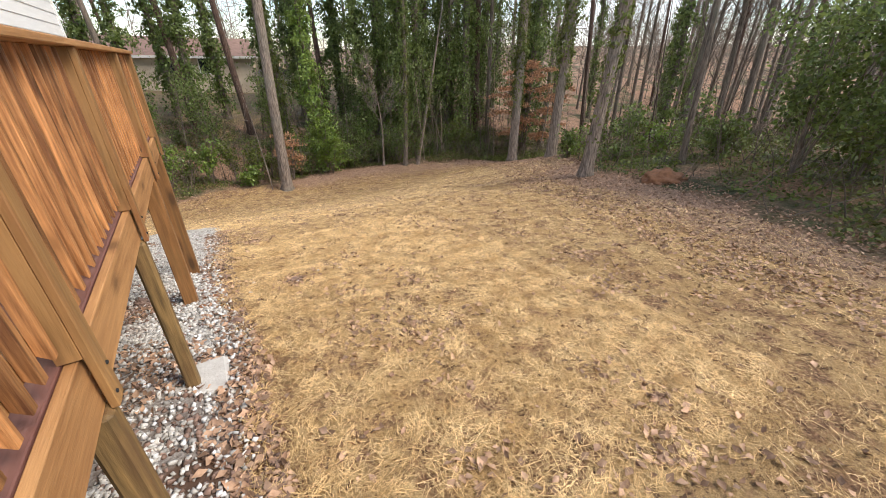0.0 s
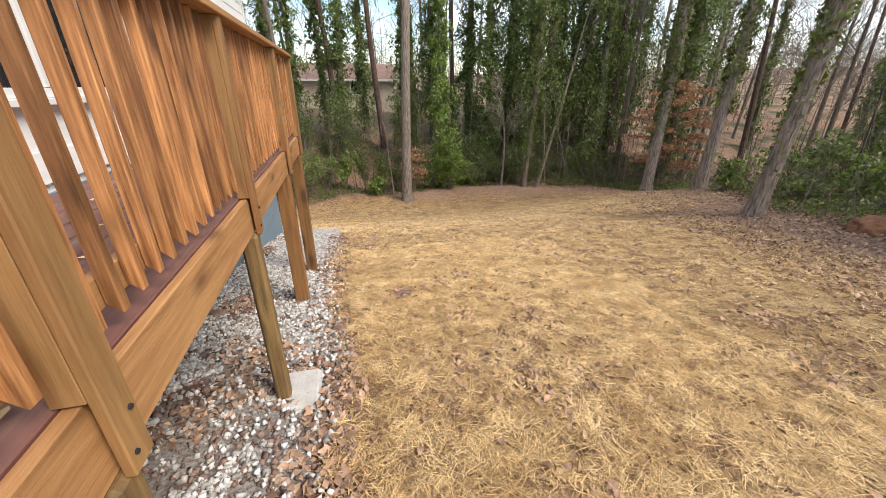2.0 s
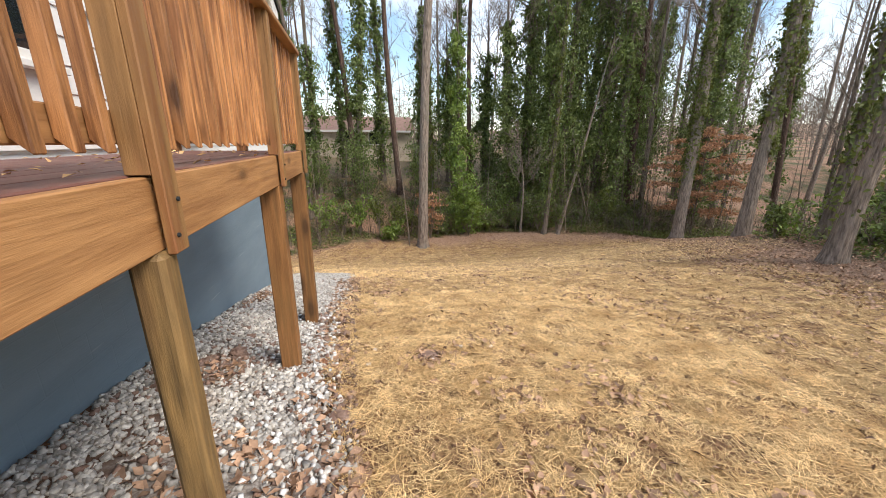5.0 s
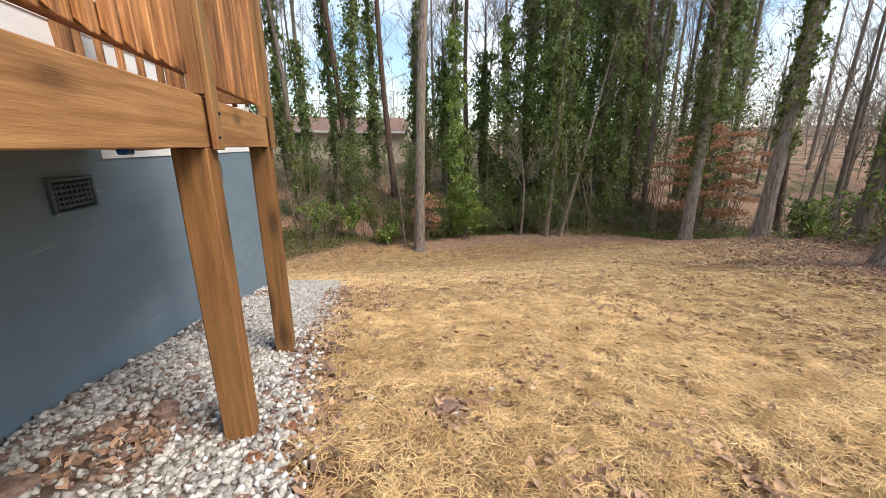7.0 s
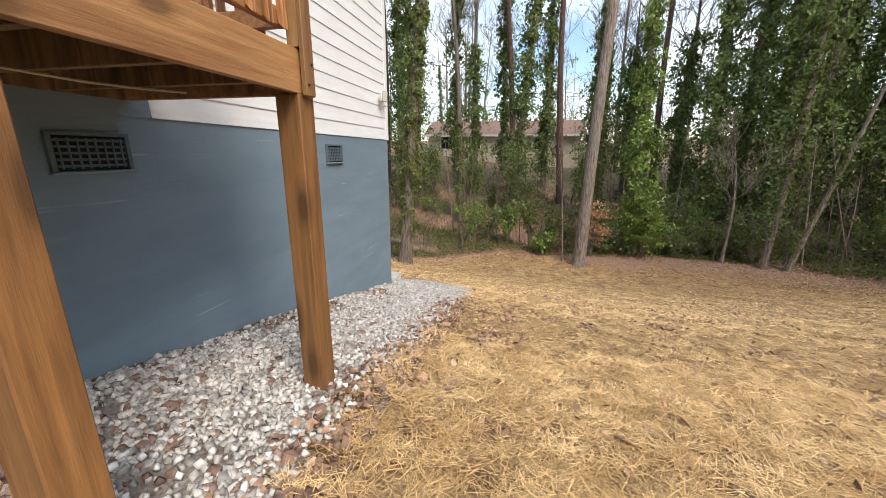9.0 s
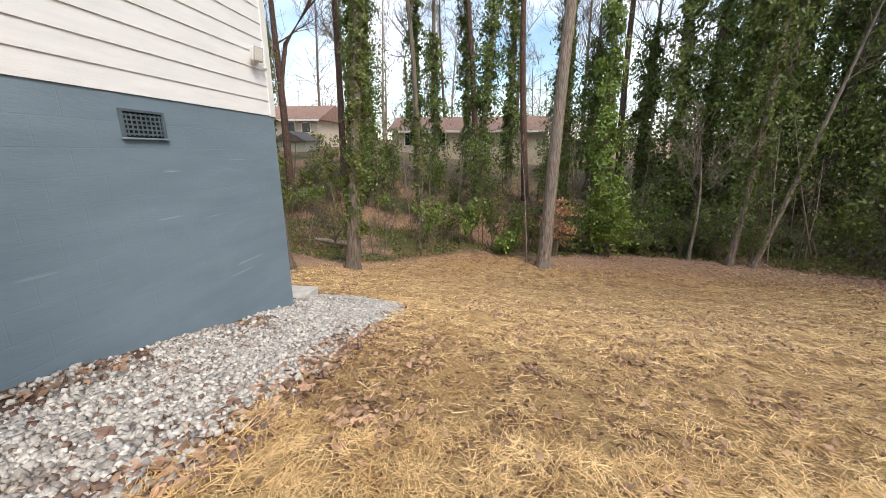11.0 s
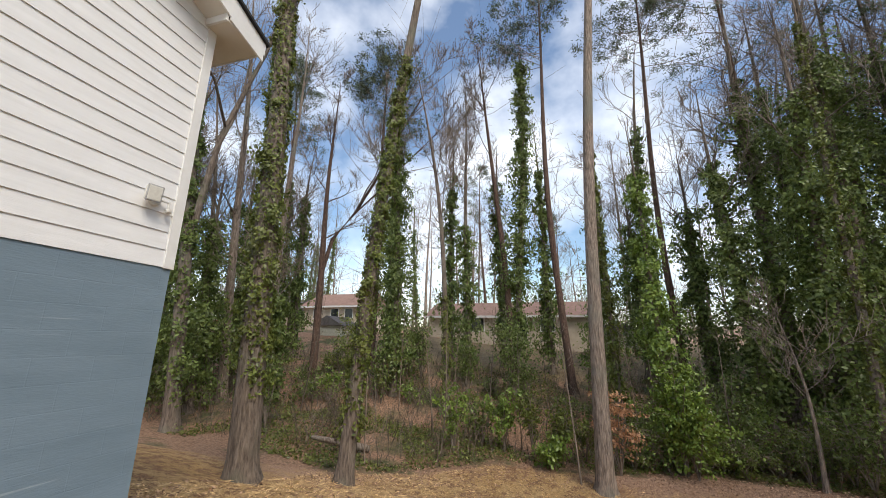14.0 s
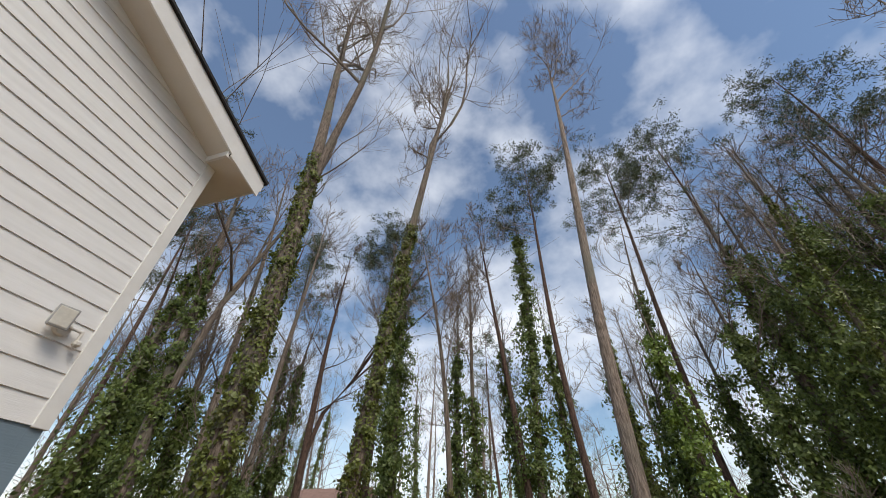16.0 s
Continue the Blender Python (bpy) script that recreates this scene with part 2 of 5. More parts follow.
M_CABLE = surf("yellowed_cable", (0.45, 0.38, 0.24), (0.55, 0.47, 0.32), 10, 0.5, 0)
M_BLUE = surf("blue_plastic", (0.02, 0.10, 0.35), (0.03, 0.14, 0.45), 10, 0.4, 0)


# ---- mesh helpers ----
def link_mesh(name, me, material, parent=None, label="", smooth=False):
    me.materials.append(material)
    if smooth:
        me.polygons.foreach_set("use_smooth", np.ones(len(me.polygons), bool))
    ob = new(name, me)
    if parent is not None:
        ob.parent = parent
    if label:
        ob["label"] = label
    return ob


def raw(name, verts, faces):
    """A mesh from arrays: verts (n, 3), faces (m, k)."""
    me = bpy.data.meshes.new(name)
    verts, faces = np.asarray(verts, np.float32), np.asarray(faces, np.int32)
    k = faces.shape[1]
    me.vertices.add(len(verts))
    me.vertices.foreach_set("co", verts.ravel())
    me.loops.add(faces.size)
    me.loops.foreach_set("vertex_index", faces.ravel())
    me.polygons.add(len(faces))
    me.polygons.foreach_set("loop_start", np.arange(0, faces.size, k, dtype=np.int32))
    me.polygons.foreach_set("loop_total", np.full(len(faces), k, np.int32))
    me.update(calc_edges=True)
    return me


def part(name, bm, material, parent, label="", smooth=False):
    me = bpy.data.meshes.new(name)
    bm.to_mesh(me)
    bm.free()
    return link_mesh(name, me, material, parent, label, smooth)


def box(lo, hi, bevel=0.0, bm=None):
    """A box between two corners, its edges bevelled."""
    bm = bm or bmesh.new()
    lo, hi = Vector(lo), Vector(hi)
    made = bmesh.ops.create_cube(bm, size=1, matrix=Matrix.Translation((lo + hi) / 2) @ Matrix.Diagonal((*(hi - lo), 1)))
    if bevel:
        edges = list({e for v in made["verts"] for e in v.link_edges})
        bmesh.ops.bevel(bm, geom=edges, offset=bevel, segments=1, affect="EDGES")
    return bm


def prism(points, axis, a, b):
    """An outline in the plane across the axis ('x' or 'y'), drawn out from a to b."""
    bm = bmesh.new()
    rings = []
    for s in (a, b):
        rings.append([bm.verts.new((s, p, q) if axis == "x" else (p, s, q)) for p, q in points])
    n = len(points)
    bm.faces.new(rings[0])
    bm.faces.new(rings[1][::-1])
    for i in range(n):
        bm.faces.new((rings[0][i], rings[0][(i + 1) % n], rings[1][(i + 1) % n], rings[1][i]))
    bmesh.ops.recalc_face_normals(bm, faces=bm.faces)
    return bm


def group_at(name, place, label, category, group="", kind=""):
    ob = new(name)
    ob.location = place
    ob.empty_display_size = 0.2
    return tagged(ob, label, category, group, kind)


# ---- ground ----
C0, C1, C2, C3, C4, C5, C6, C7, C8 = -0.23100843, -0.11243388, -0.11521804, 0.0052877177, 0.0072253255, 0.0043333034, -0.0014285251, 4.7323362e-05, -0.00022982565
def smooth(a, b, v):
    s = np.clip((v - a) / (b - a), 0, 1)
    return s * s * (3 - 2 * s)


def ground_z(x, y):
    """The height of the ground: a lawn that falls away from the deck, a gully behind it, and a rise to the far gardens."""
    x, y = np.asarray(x, float), np.asarray(y, float)
    u, v = np.clip(x, -8, 16), np.clip(y, -3, 24)
    z = (C0 + C1 * u + C2 * v + C3 * u * u + C4 * u * v + C5 * v * v + C6 * v ** 3 + C7 * v ** 4 + C8 * u * v * v)
    z = z + np.interp(y, [24, 26, 29, 39, 60, 400], [0, 0, 1.2, 3.6, 4.2, 12])
    z = z - 0.07 * np.clip(x - 16, 0, 26) + 0.075 * np.clip(x - 45, 0, 120)
    z = z + 0.045 * np.clip(-8 - x, 0, 60)
    return z


LAWN = [(-3, -6), (8.6, -6), (8.9, 1), (10.2, 4), (11.6, 8), (15.8, 13.6), (17.8, 18.2), (17.0, 21.2), (12.6, 23.6), (8, 25.0), (4, 24.0),
        (0, 23.6), (-4, 20.4), (-8, 18.0), (-14, 17.0), (-14, 11), (-3, 11)]


def inside(x, y, poly):
    """Distance to a polygon's edge: positive inside, negative outside."""
    x, y = np.asarray(x, float), np.asarray(y, float)
    best, inn = np.full(x.shape, 1e9), np.zeros(x.shape, bool)
    for (ax, ay), (bx, by) in zip(poly, poly[1:] + poly[:1]):
        dx, dy = bx - ax, by - ay
        s = np.clip(((x - ax) * dx + (y - ay) * dy) / (dx * dx + dy * dy), 0, 1)
        best = np.minimum(best, np.hypot(x - ax - s * dx, y - ay - s * dy))
        cross = ((ay > y) != (by > y)) & (x < (bx - ax) * (y - ay) / ((by - ay) or 1e-9) + ax)
        inn ^= cross
    return np.where(inn, best, -best)


BED = [(-1.29, -3), (0.16, -3), (0.2, 2.0), (0.38, 3.5), (0.2, 4.6), (0.1, 6.3), (0.2, 8.3), (0.12, 9.3), (0.12, 11.6), (-0.1, 12.3), (-0.9, 12.5), (-1.9, 12.2), (-1.9, 10.9), (-1.29, 10.85)]


def axis_steps(lo, hi, fine, far_lo, far_hi):
    mid = np.arange(lo, hi + 1e-6, fine)
    out_hi = hi + np.cumsum(fine * 1.13 ** np.arange(1, 60))
    out_lo = lo - np.cumsum(fine * 1.13 ** np.arange(1, 60))
    return np.concatenate([out_lo[out_lo > far_lo][::-1], mid, out_hi[out_hi < far_hi]])


gx, gy = axis_steps(-3, 17, 0.13, -400, 400), axis_steps(-2, 27, 0.13, -300, 450)
GX, GY = np.meshgrid(gx, gy)
near_lawn = inside(GX, GY, LAWN)
GZ = ground_z(GX, GY)
rough_z = np.zeros(GX.shape)
for i in range(GX.shape[0]):
    for j in range(GX.shape[1]):
        if -6 < GX[i, j] < 24 and -4 < GY[i, j] < 32:
            rough_z[i, j] = 0.035 * noise.noise((GX[i, j] * 1.1, GY[i, j] * 1.1, 0)) + 0.022 * noise.noise((GX[i, j] * 3.7, GY[i, j] * 3.7, 5))
GZ = GZ + rough_z - 0.03
ny, nx = GX.shape
idx = np.arange(nx * ny).reshape(ny, nx)
ground_me = raw("ground", np.stack([GX.ravel(), GY.ravel(), GZ.ravel()], 1),
                np.stack([idx[:-1, :-1].ravel(), idx[:-1, 1:].ravel(), idx[1:, 1:].ravel(), idx[1:, :-1].ravel()], 1))
# masks by place: lawn, leaf litter, bare red soil along the bed, far garden grass
litter = smooth(3.6, 0.0, near_lawn) * smooth(6, 9.5, GX + 0.15 * GY) * (near_lawn > -3) + 0.5 * smooth(2.0, -0.3, near_lawn)
bed_far = -inside(GX, GY, BED)
litter = litter + 0.62 * np.exp(-((GX - 5.2) / 2.6) ** 2 - ((GY - 12.0) / 1.3) ** 2) + 0.5 * np.exp(-((GX + 4.5) / 3) ** 2 - ((GY - 18.5) / 2.0) ** 2) + 0.35 * np.exp(-((GX - 1.2) / 0.9) ** 2 - ((GY - 3.4) / 0.9) ** 2)
masks = {"lawn": smooth(-0.5, 0.5, near_lawn), "litter": np.clip(litter, 0, 1), "soil": smooth(0.7, 0.0, bed_far),
         "moss": 0.55 * smooth(9, 17, GY) * smooth(0, 3, near_lawn) + 0.2, "garden": smooth(31, 36, GY) * smooth(-12, -6, GX) * smooth(40, 20, GX)}
for key, values in masks.items():
    ground_me.attributes.new(key, "FLOAT", "POINT").data.foreach_set("value", values.ravel().astype(np.float32))


def ground_material():
    m = bpy.data.materials.new("lawn_straw_and_leaf_litter")
    m.use_nodes = True
    n, l = m.node_tree.nodes, m.node_tree.links
    b = n["Principled BSDF"]
    b.inputs["Roughness"].default_value = 0.95
    co = n.new("ShaderNodeTexCoord")

    def tone(scale, lo, hi, at=(0.35, 0.65), stretch=(1, 1, 1), detail=8, distort=0.0):
        mp, t, r = n.new("ShaderNodeMapping"), n.new("ShaderNodeTexNoise"), n.new("ShaderNodeValToRGB")
        mp.inputs["Scale"].default_value = stretch
        t.inputs["Scale"].default_value, t.inputs["Detail"].default_value, t.inputs["Distortion"].default_value = scale, detail, distort
        t.inputs["Roughness"].default_value = 0.65
        r.color_ramp.elements[0].color, r.color_ramp.elements[1].color = (*lo, 1), (*hi, 1)
        r.color_ramp.elements[0].position, r.color_ramp.elements[1].position = at
        l.new(co.outputs["Object"], mp.inputs["Vector"])
        l.new(mp.outputs["Vector"], t.inputs["Vector"])
        l.new(t.outputs["Fac"], r.inputs["Fac"])
        return r.outputs["Color"], t.outputs["Fac"]

    def mix(fac, a, c):
        x = n.new("ShaderNodeMix")
        x.data_type = "RGBA"
        l.new(fac, x.inputs["Factor"])
        l.new(a, x.inputs["A"])
        l.new(c, x.inputs["B"])
        return x.outputs["Result"]

    def mask(name, wobble, at):
        """A mask by place, its border broken up by noise."""
        a, add, r = n.new("ShaderNodeAttribute"), n.new("ShaderNodeMath"), n.new("ShaderNodeValToRGB")
        a.attribute_name = name
        add.operation = "MULTIPLY_ADD"
        _, f = tone(wobble, (0, 0, 0), (1, 1, 1))
        sub = n.new("ShaderNodeMath")
        sub.operation, sub.inputs[1].default_value = "SUBTRACT", 0.5
        l.new(f, sub.inputs[0])
        l.new(sub.outputs[0], add.inputs[0])
        add.inputs[1].default_value = 1.5
        l.new(a.outputs["Fac"], add.inputs[2])
        l.new(add.outputs[0], r.inputs["Fac"])
        r.color_ramp.elements[0].position, r.color_ramp.elements[1].position = at
        return r.outputs["Color"]

    straw, f1 = tone(34, (0.11, 0.053, 0.02), (0.75, 0.475, 0.195), stretch=(1, 1.6, 1), distort=2.5)
    pale, _ = tone(60, (0.25, 0.135, 0.052), (0.90, 0.645, 0.32), distort=1.5)
    patch, _ = tone(0.55, (0, 0, 0), (1, 1, 1), (0.42, 0.68))
    col = mix(patch, straw, pale)
    brown, _ = tone(30, (0.11, 0.052, 0.026), (0.44, 0.245, 0.125))
    spots, _ = tone(2.6, (0, 0, 0), (1, 1, 1), (0.47, 0.58), detail=15)
    col = mix(spots, col, brown)
    gap, _ = tone(7, (0, 0, 0), (1, 1, 1), (0.56, 0.62), detail=10, distort=1.2)
    dark, _ = tone(40, (0.07, 0.034, 0.016), (0.26, 0.145, 0.065))
    col = mix(gap, col, dark)
    green, _ = tone(20, (0.18, 0.12, 0.03), (0.44, 0.31, 0.095))
    col = mix(mask("moss", 1.3, (0.85, 1.9)), col, green)
    leaf, f2 = tone(16, (0.14, 0.078, 0.048), (0.60, 0.385, 0.26), (0.36, 0.62), distort=2.0)
    col = mix(mask("litter", 2.5, (0.35, 0.9)), col, leaf)
    soil, _ = tone(14, (0.085, 0.037, 0.02), (0.36, 0.17, 0.08))
    col = mix(mask("soil", 5, (0.35, 0.9)), col, soil)
    wood, _ = tone(12, (0.15, 0.088, 0.054), (0.50, 0.30, 0.19), detail=10)
    ivy, _ = tone(9, (0.05, 0.055, 0.02), (0.13, 0.13, 0.05))
    wild, _ = tone(0.35, (0, 0, 0), (1, 1, 1), (0.48, 0.6))
    wood = mix(wild, wood, ivy)
    far, _ = tone(2.5, (0.19, 0.13, 0.07), (0.30, 0.22, 0.11))
    wood = mix(mask("garden", 0.4, (0.4, 0.7)), wood, far)
    col = mix(mask("lawn", 1.6, (0.35, 0.65)), wood, col)
    l.new(col, b.inputs["Base Color"])
    bp = n.new("ShaderNodeBump")
    bp.inputs["Strength"].default_value, bp.inputs["Distance"].default_value = 1.0, 0.05
    l.new(f1, bp.inputs["Height"])
    l.new(bp.outputs["Normal"], b.inputs["Normal"])
    return m


ground = tagged(link_mesh("ground", ground_me, ground_material(), smooth=True), "sloping lawn under dry straw with leaf litter and moss", "ground", kind="structure")


def drop(x, y):
    """The ground's height at one place, with its unevenness."""
    r = 0.035 * noise.noise((x * 1.1, y * 1.1, 0)) + 0.022 * noise.noise((x * 3.7, y * 3.7, 5))
    return float(ground_z(x, y)) + r - 0.03


# ---- the house beside the deck ----
WALL, CORNER, SILL, EAVE, PITCH, RIDGE = -1.29, 10.85, 0.64, 3.55, 0.39, 3.2
house = group_at("house", (WALL, 3, -1), "white lap-sided house on a blue-grey painted block foundation", "house")
house.location = (0, 0, 0)
part("foundation", box((WALL - 9, -5, -4), (WALL, CORNER, SILL - 0.012)), M_BLOCK, house, "blue-grey painted block foundation wall")
top = EAVE + PITCH * (CORNER - RIDGE)
part("wall_core", prism([(-5, SILL), (CORNER - 0.012, SILL), (CORNER - 0.012, EAVE), (RIDGE, top), (-5, top - PITCH * (RIDGE + 5))], "x", WALL - 9, WALL - 0.015), M_SIDING, house, "white sided wall")


def lap_board(y0, y1, z0, high):
    """One lap-siding board: thick at its lower edge, thin at the top."""
    return prism([(WALL - 0.014, z0), (WALL + 0.012, z0), (WALL + 0.001, z0 + high), (WALL - 0.014, z0 + high)], "y", y0, y1)


DECK_Z = 0.945
part("foundation_under_deck", box((WALL - 0.2, -5, SILL - 0.012), (WALL + 0.013, 6.515, DECK_Z - 0.02)), M_BLOCK, house, "blue-grey painted wall under the deck")
course, zc, k = 0.1775, SILL - 0.01, 0
while zc < top - 0.05:
    high = course + 0.012
    y1 = CORNER - 0.09 if zc < EAVE else min(CORNER - 0.09, RIDGE + (top - zc) / PITCH)
    y0 = -5
    spans = [(y0, y1)]
    if 1.30 < zc + high and zc < 2.75:
        spans = [(y0, 3.02), (5.08, 5.30), (5.72, y1)] if zc + high > 1.9 else [(y0, 3.02), (5.08, y1)]
    if zc < DECK_Z - 0.02:
        spans = [(6.52, y1)]
    for a, c in spans:
        part("siding_board", lap_board(a, c, zc, high), M_SIDING, house)
    zc += course
    k += 1
part("corner_board", box((WALL - 0.02, CORNER - 0.09, SILL - 0.02), (WALL + 0.02, CORNER + 0.02, EAVE - 0.05), 0.003), M_TRIM, house)
part("corner_board_return", box((WALL - 0.13, CORNER - 0.012, SILL - 0.02), (WALL - 0.022, CORNER + 0.02, EAVE - 0.05), 0.003), M_TRIM, house)
OVER_X, OVER_Y = -0.95, 11.27
slope = lambda y: EAVE + PITCH * (CORNER - y)
part("rake_soffit", prism([(RIDGE, slope(RIDGE) - 0.02), (CORNER - 0.12, slope(CORNER - 0.12) - 0.02), (CORNER - 0.12, slope(CORNER - 0.12)), (RIDGE, slope(RIDGE))], "x", WALL, OVER_X - 0.022), M_SOFFIT, house, "cream rake soffit")
part("rake_board", prism([(RIDGE, slope(RIDGE) - 0.03), (CORNER - 0.1, slope(CORNER - 0.1) - 0.03), (CORNER - 0.1, EAVE - 0.03), (OVER_Y, slope(OVER_Y) + 0.0), (OVER_Y, slope(OVER_Y) + 0.26), (RIDGE, slope(RIDGE) + 0.18)], "x", OVER_X - 0.022, OVER_X), M_TRIM, house, "cream painted rake board")
part("eave_soffit", box((WALL - 9, CORNER - 0.11, EAVE - 0.055), (OVER_X - 0.024, OVER_Y - 0.002, EAVE - 0.03)), M_SOFFIT, house, "cream boxed eave soffit")
part("eave_fascia", box((WALL - 9, OVER_Y, EAVE - 0.06), (OVER_X, OVER_Y + 0.02, slope(OVER_Y) + 0.26)), M_TRIM, house)
part("eave_return", box((WALL + 0.002, CORNER - 0.14, EAVE - 0.055), (OVER_X - 0.024, CORNER - 0.112, EAVE + 0.06)), M_TRIM, house)
part("roof", prism([(RIDGE, slope(RIDGE) + 0.184), (OVER_Y + 0.05, slope(OVER_Y + 0.05) + 0.27), (OVER_Y + 0.05, slope(OVER_Y + 0.05) + 0.31), (RIDGE, slope(RIDGE) + 0.235), (-6, slope(RIDGE) + 0.235 - PITCH * 9), (-6, slope(RIDGE) + 0.184 - PITCH * 9)], "x", WALL - 9.3, OVER_X + 0.035), M_ROOF, house, "black shingle roof edge")


def window(name, y0, y1, z0, z1, bars):
    w = group_at(name, (0, 0, 0), "dark window with white frame above the deck", "window", kind="structure")
    x = WALL + 0.016
    part("pane", box((WALL - 0.012, y0 + 0.06, z0 + 0.06), (WALL - 0.004, y1 - 0.06, z1 - 0.06)), M_GLASS, w, "dark glass pane")
    for a, c in ((y0, y0 + 0.07), (y1 - 0.07, y1)):
        part("jamb", box((WALL - 0.01, a, z0), (x + 0.012, c, z1), 0.003), M_TRIM, w)
    part("head", box((WALL - 0.01, y0 + 0.072, z1 - 0.07), (x + 0.012, y1 - 0.072, z1), 0.003), M_TRIM, w)
    part("sill", box((WALL - 0.01, y0 - 0.03, z0 - 0.045), (x + 0.035, y1 + 0.03, z0 - 0.002), 0.004), M_TRIM, w)
    part("bottom_rail", box((WALL - 0.01, y0 + 0.072, z0), (x, y1 - 0.072, z0 + 0.06), 0.003), M_TRIM, w)
    for y in bars:
        part("mullion", box((WALL - 0.01, y - 0.03, z0 + 0.062), (x + 0.004, y + 0.03, z1 - 0.072), 0.003), M_TRIM, w)
    return w


window("window_1", 3.05, 5.05, 1.49, 2.7, (4.05,))
window("window_2", 5.33, 5.69, 1.95, 2.7, ())


def vent(y0, y1, z0, z1):
    v = group_at("foundation_vent", (WALL, (y0 + y1) / 2, z0), "blue-grey metal foundation vent in the block wall", "vent", "foundation vents")
    o = Vector(v.location)
    # the wall has no hole here: a near-black plate paints the vent's inner shade
    part("backing", box(Vector((WALL + 0.002, y0, z0)) - o, Vector((WALL + 0.006, y1, z1)) - o), M_DARK, v, "near-black plate for the shade inside the vent")
    for i in range(5):
        z = z0 + 0.02 + i * (z1 - z0 - 0.03) / 4.6
        part("slat", box(Vector((WALL + 0.008, y0 + 0.02, z)) - o, Vector((WALL + 0.018, y1 - 0.02, z + 0.014)) - o), M_VENT, v)
    for i in range(8):
        y = y0 + 0.04 + i * (y1 - y0 - 0.08) / 7
        part("bar", box(Vector((WALL + 0.012, y - 0.004, z0 + 0.012)) - o, Vector((WALL + 0.022, y + 0.004, z1 - 0.012)) - o), M_VENT, v)
    part("ledge", box(Vector((WALL + 0.001, y0 - 0.02, z0 - 0.018)) - o, Vector((WALL + 0.03, y1 + 0.03, z0 - 0.002)) - o, 0.004), M_BLOCK, v)
    for a, c in ((y0 - 0.012, y0 + 0.012), (y1 - 0.012, y1 + 0.012)):
        part("frame", box(Vector((WALL + 0.001, a, z0)) - o, Vector((WALL + 0.024, c, z1)) - o), M_VENT, v)
    part("frame_top", box(Vector((WALL + 0.001, y0 - 0.012, z1 + 0.001)) - o, Vector((WALL + 0.024, y1 + 0.012, z1 + 0.02)) - o), M_VENT, v)


vent(8.73, 9.11, 0.29, 0.49)
vent(5.92, 6.32, 0.31, 0.50)

# floodlight by the corner
flood = group_at("floodlight", (WALL + 0.013, 10.5, 1.27), "white twin-arm floodlight on lap siding", "outdoor light")
base = bmesh.new()
bmesh.ops.create_cone(base, segments=24, radius1=0.062, radius2=0.055, depth=0.03, cap_ends=True, matrix=pose(0.015, 0.05, -0.01, 0, 90, 0))
part("wall_plate", base, M_LAMP, flood)
TURN = pose(0.095, -0.03, 0.02, 0, 8, -12) @ Matrix.Scale(0.88, 4)


def lamp_box(name, lo, hi, bevel, material, label=""):
    """One piece of the lamp head, turned with it."""
    bm = box(lo, hi, bevel)
    bmesh.ops.transform(bm, matrix=TURN, verts=bm.verts)
    return part(name, bm, material, flood, label)


lamp_box("lamp_head", (-0.035, -0.075, -0.09), (0.02, 0.075, 0.09), 0.02, M_LAMP)
lamp_box("bezel", (0.018, -0.077, -0.092), (0.034, 0.077, 0.092), 0.006, M_BEZEL, "grey rim round the lens")
lamp_box("lens", (0.03, -0.064, -0.078), (0.038, 0.064, 0.078), 0.004, M_LENS, "frosted pale lens")
for k in range(5):
    lamp_box("cooling_fin", (-0.05, -0.06 + 0.028 * k, -0.06), (-0.034, -0.052 + 0.028 * k, 0.06), 0.0, M_LAMP)
for lo, hi in (((0.03, 0.04, -0.012), (0.05, 0.17, 0.010)), ((0.03, 0.16, -0.07), (0.052, 0.182, 0.012))):
    part("arm", box(lo, hi, 0.006), M_LAMP, flood)
part("sensor", box((0.022, 0.145, -0.115), (0.075, 0.2, -0.066), 0.014), M_LAMP, flood, "small white motion sensor")

slab = tagged(part("concrete_slab", box((-3.2, 10.875, -2.75), (-1.5, 12.02, -2.22), 0.01), M_CONCRETE, None), "pale concrete slab beside the house corner", "slab")

# ---- the deck ----
DX, DECK, BAND_LO, RAIL = 0.0, 0.945, 0.72, 1.93
Y_FAR, Y_BACK = 6.38, -1.6
deck = group_at("deck", (0.03, 0, 0), "stained wooden deck along the house with red-brown painted boards", "deck")
deck.rotation_euler = (0, 0, radians(0.5))
part("band_board", box((-0.055, Y_BACK, BAND_LO), (-0.017, Y_FAR + 0.03, DECK - 0.005), 0.004), M_CEDAR_Y, deck, "stained wooden band board")
part("end_board", box((WALL + 0.03, Y_FAR - 0.01, BAND_LO), (-0.057, Y_FAR + 0.028, DECK - 0.036), 0.004), M_CEDAR_Y, deck)
part("ledger", box((WALL + 0.014, Y_BACK, BAND_LO), (WALL + 0.052, Y_FAR - 0.012, DECK - 0.036), 0.003), M_TREATED, deck)
y = Y_BACK + 0.3
while y < Y_FAR - 0.1:
    part("joist", box((WALL + 0.054, y, BAND_LO + 0.005), (-0.057, y + 0.038, DECK - 0.036), 0.002), M_TREATED, deck, "dark underside joist")
    y += 0.406
plank = box((-0.069, 0, -0.034), (0.069, Y_FAR - Y_BACK + 0.03, 0), 0.004)
plank_me = bpy.data.meshes.new("deck_plank")
plank.to_mesh(plank_me)
plank.free()
plank_me.materials.append(M_DECK)
x = -0.059 - 0.069
while x - 0.069 > WALL + 0.02:
    p = new("deck_plank", plank_me)
    p.parent, p.location = deck, (x, Y_BACK, DECK)
    x -= 0.143
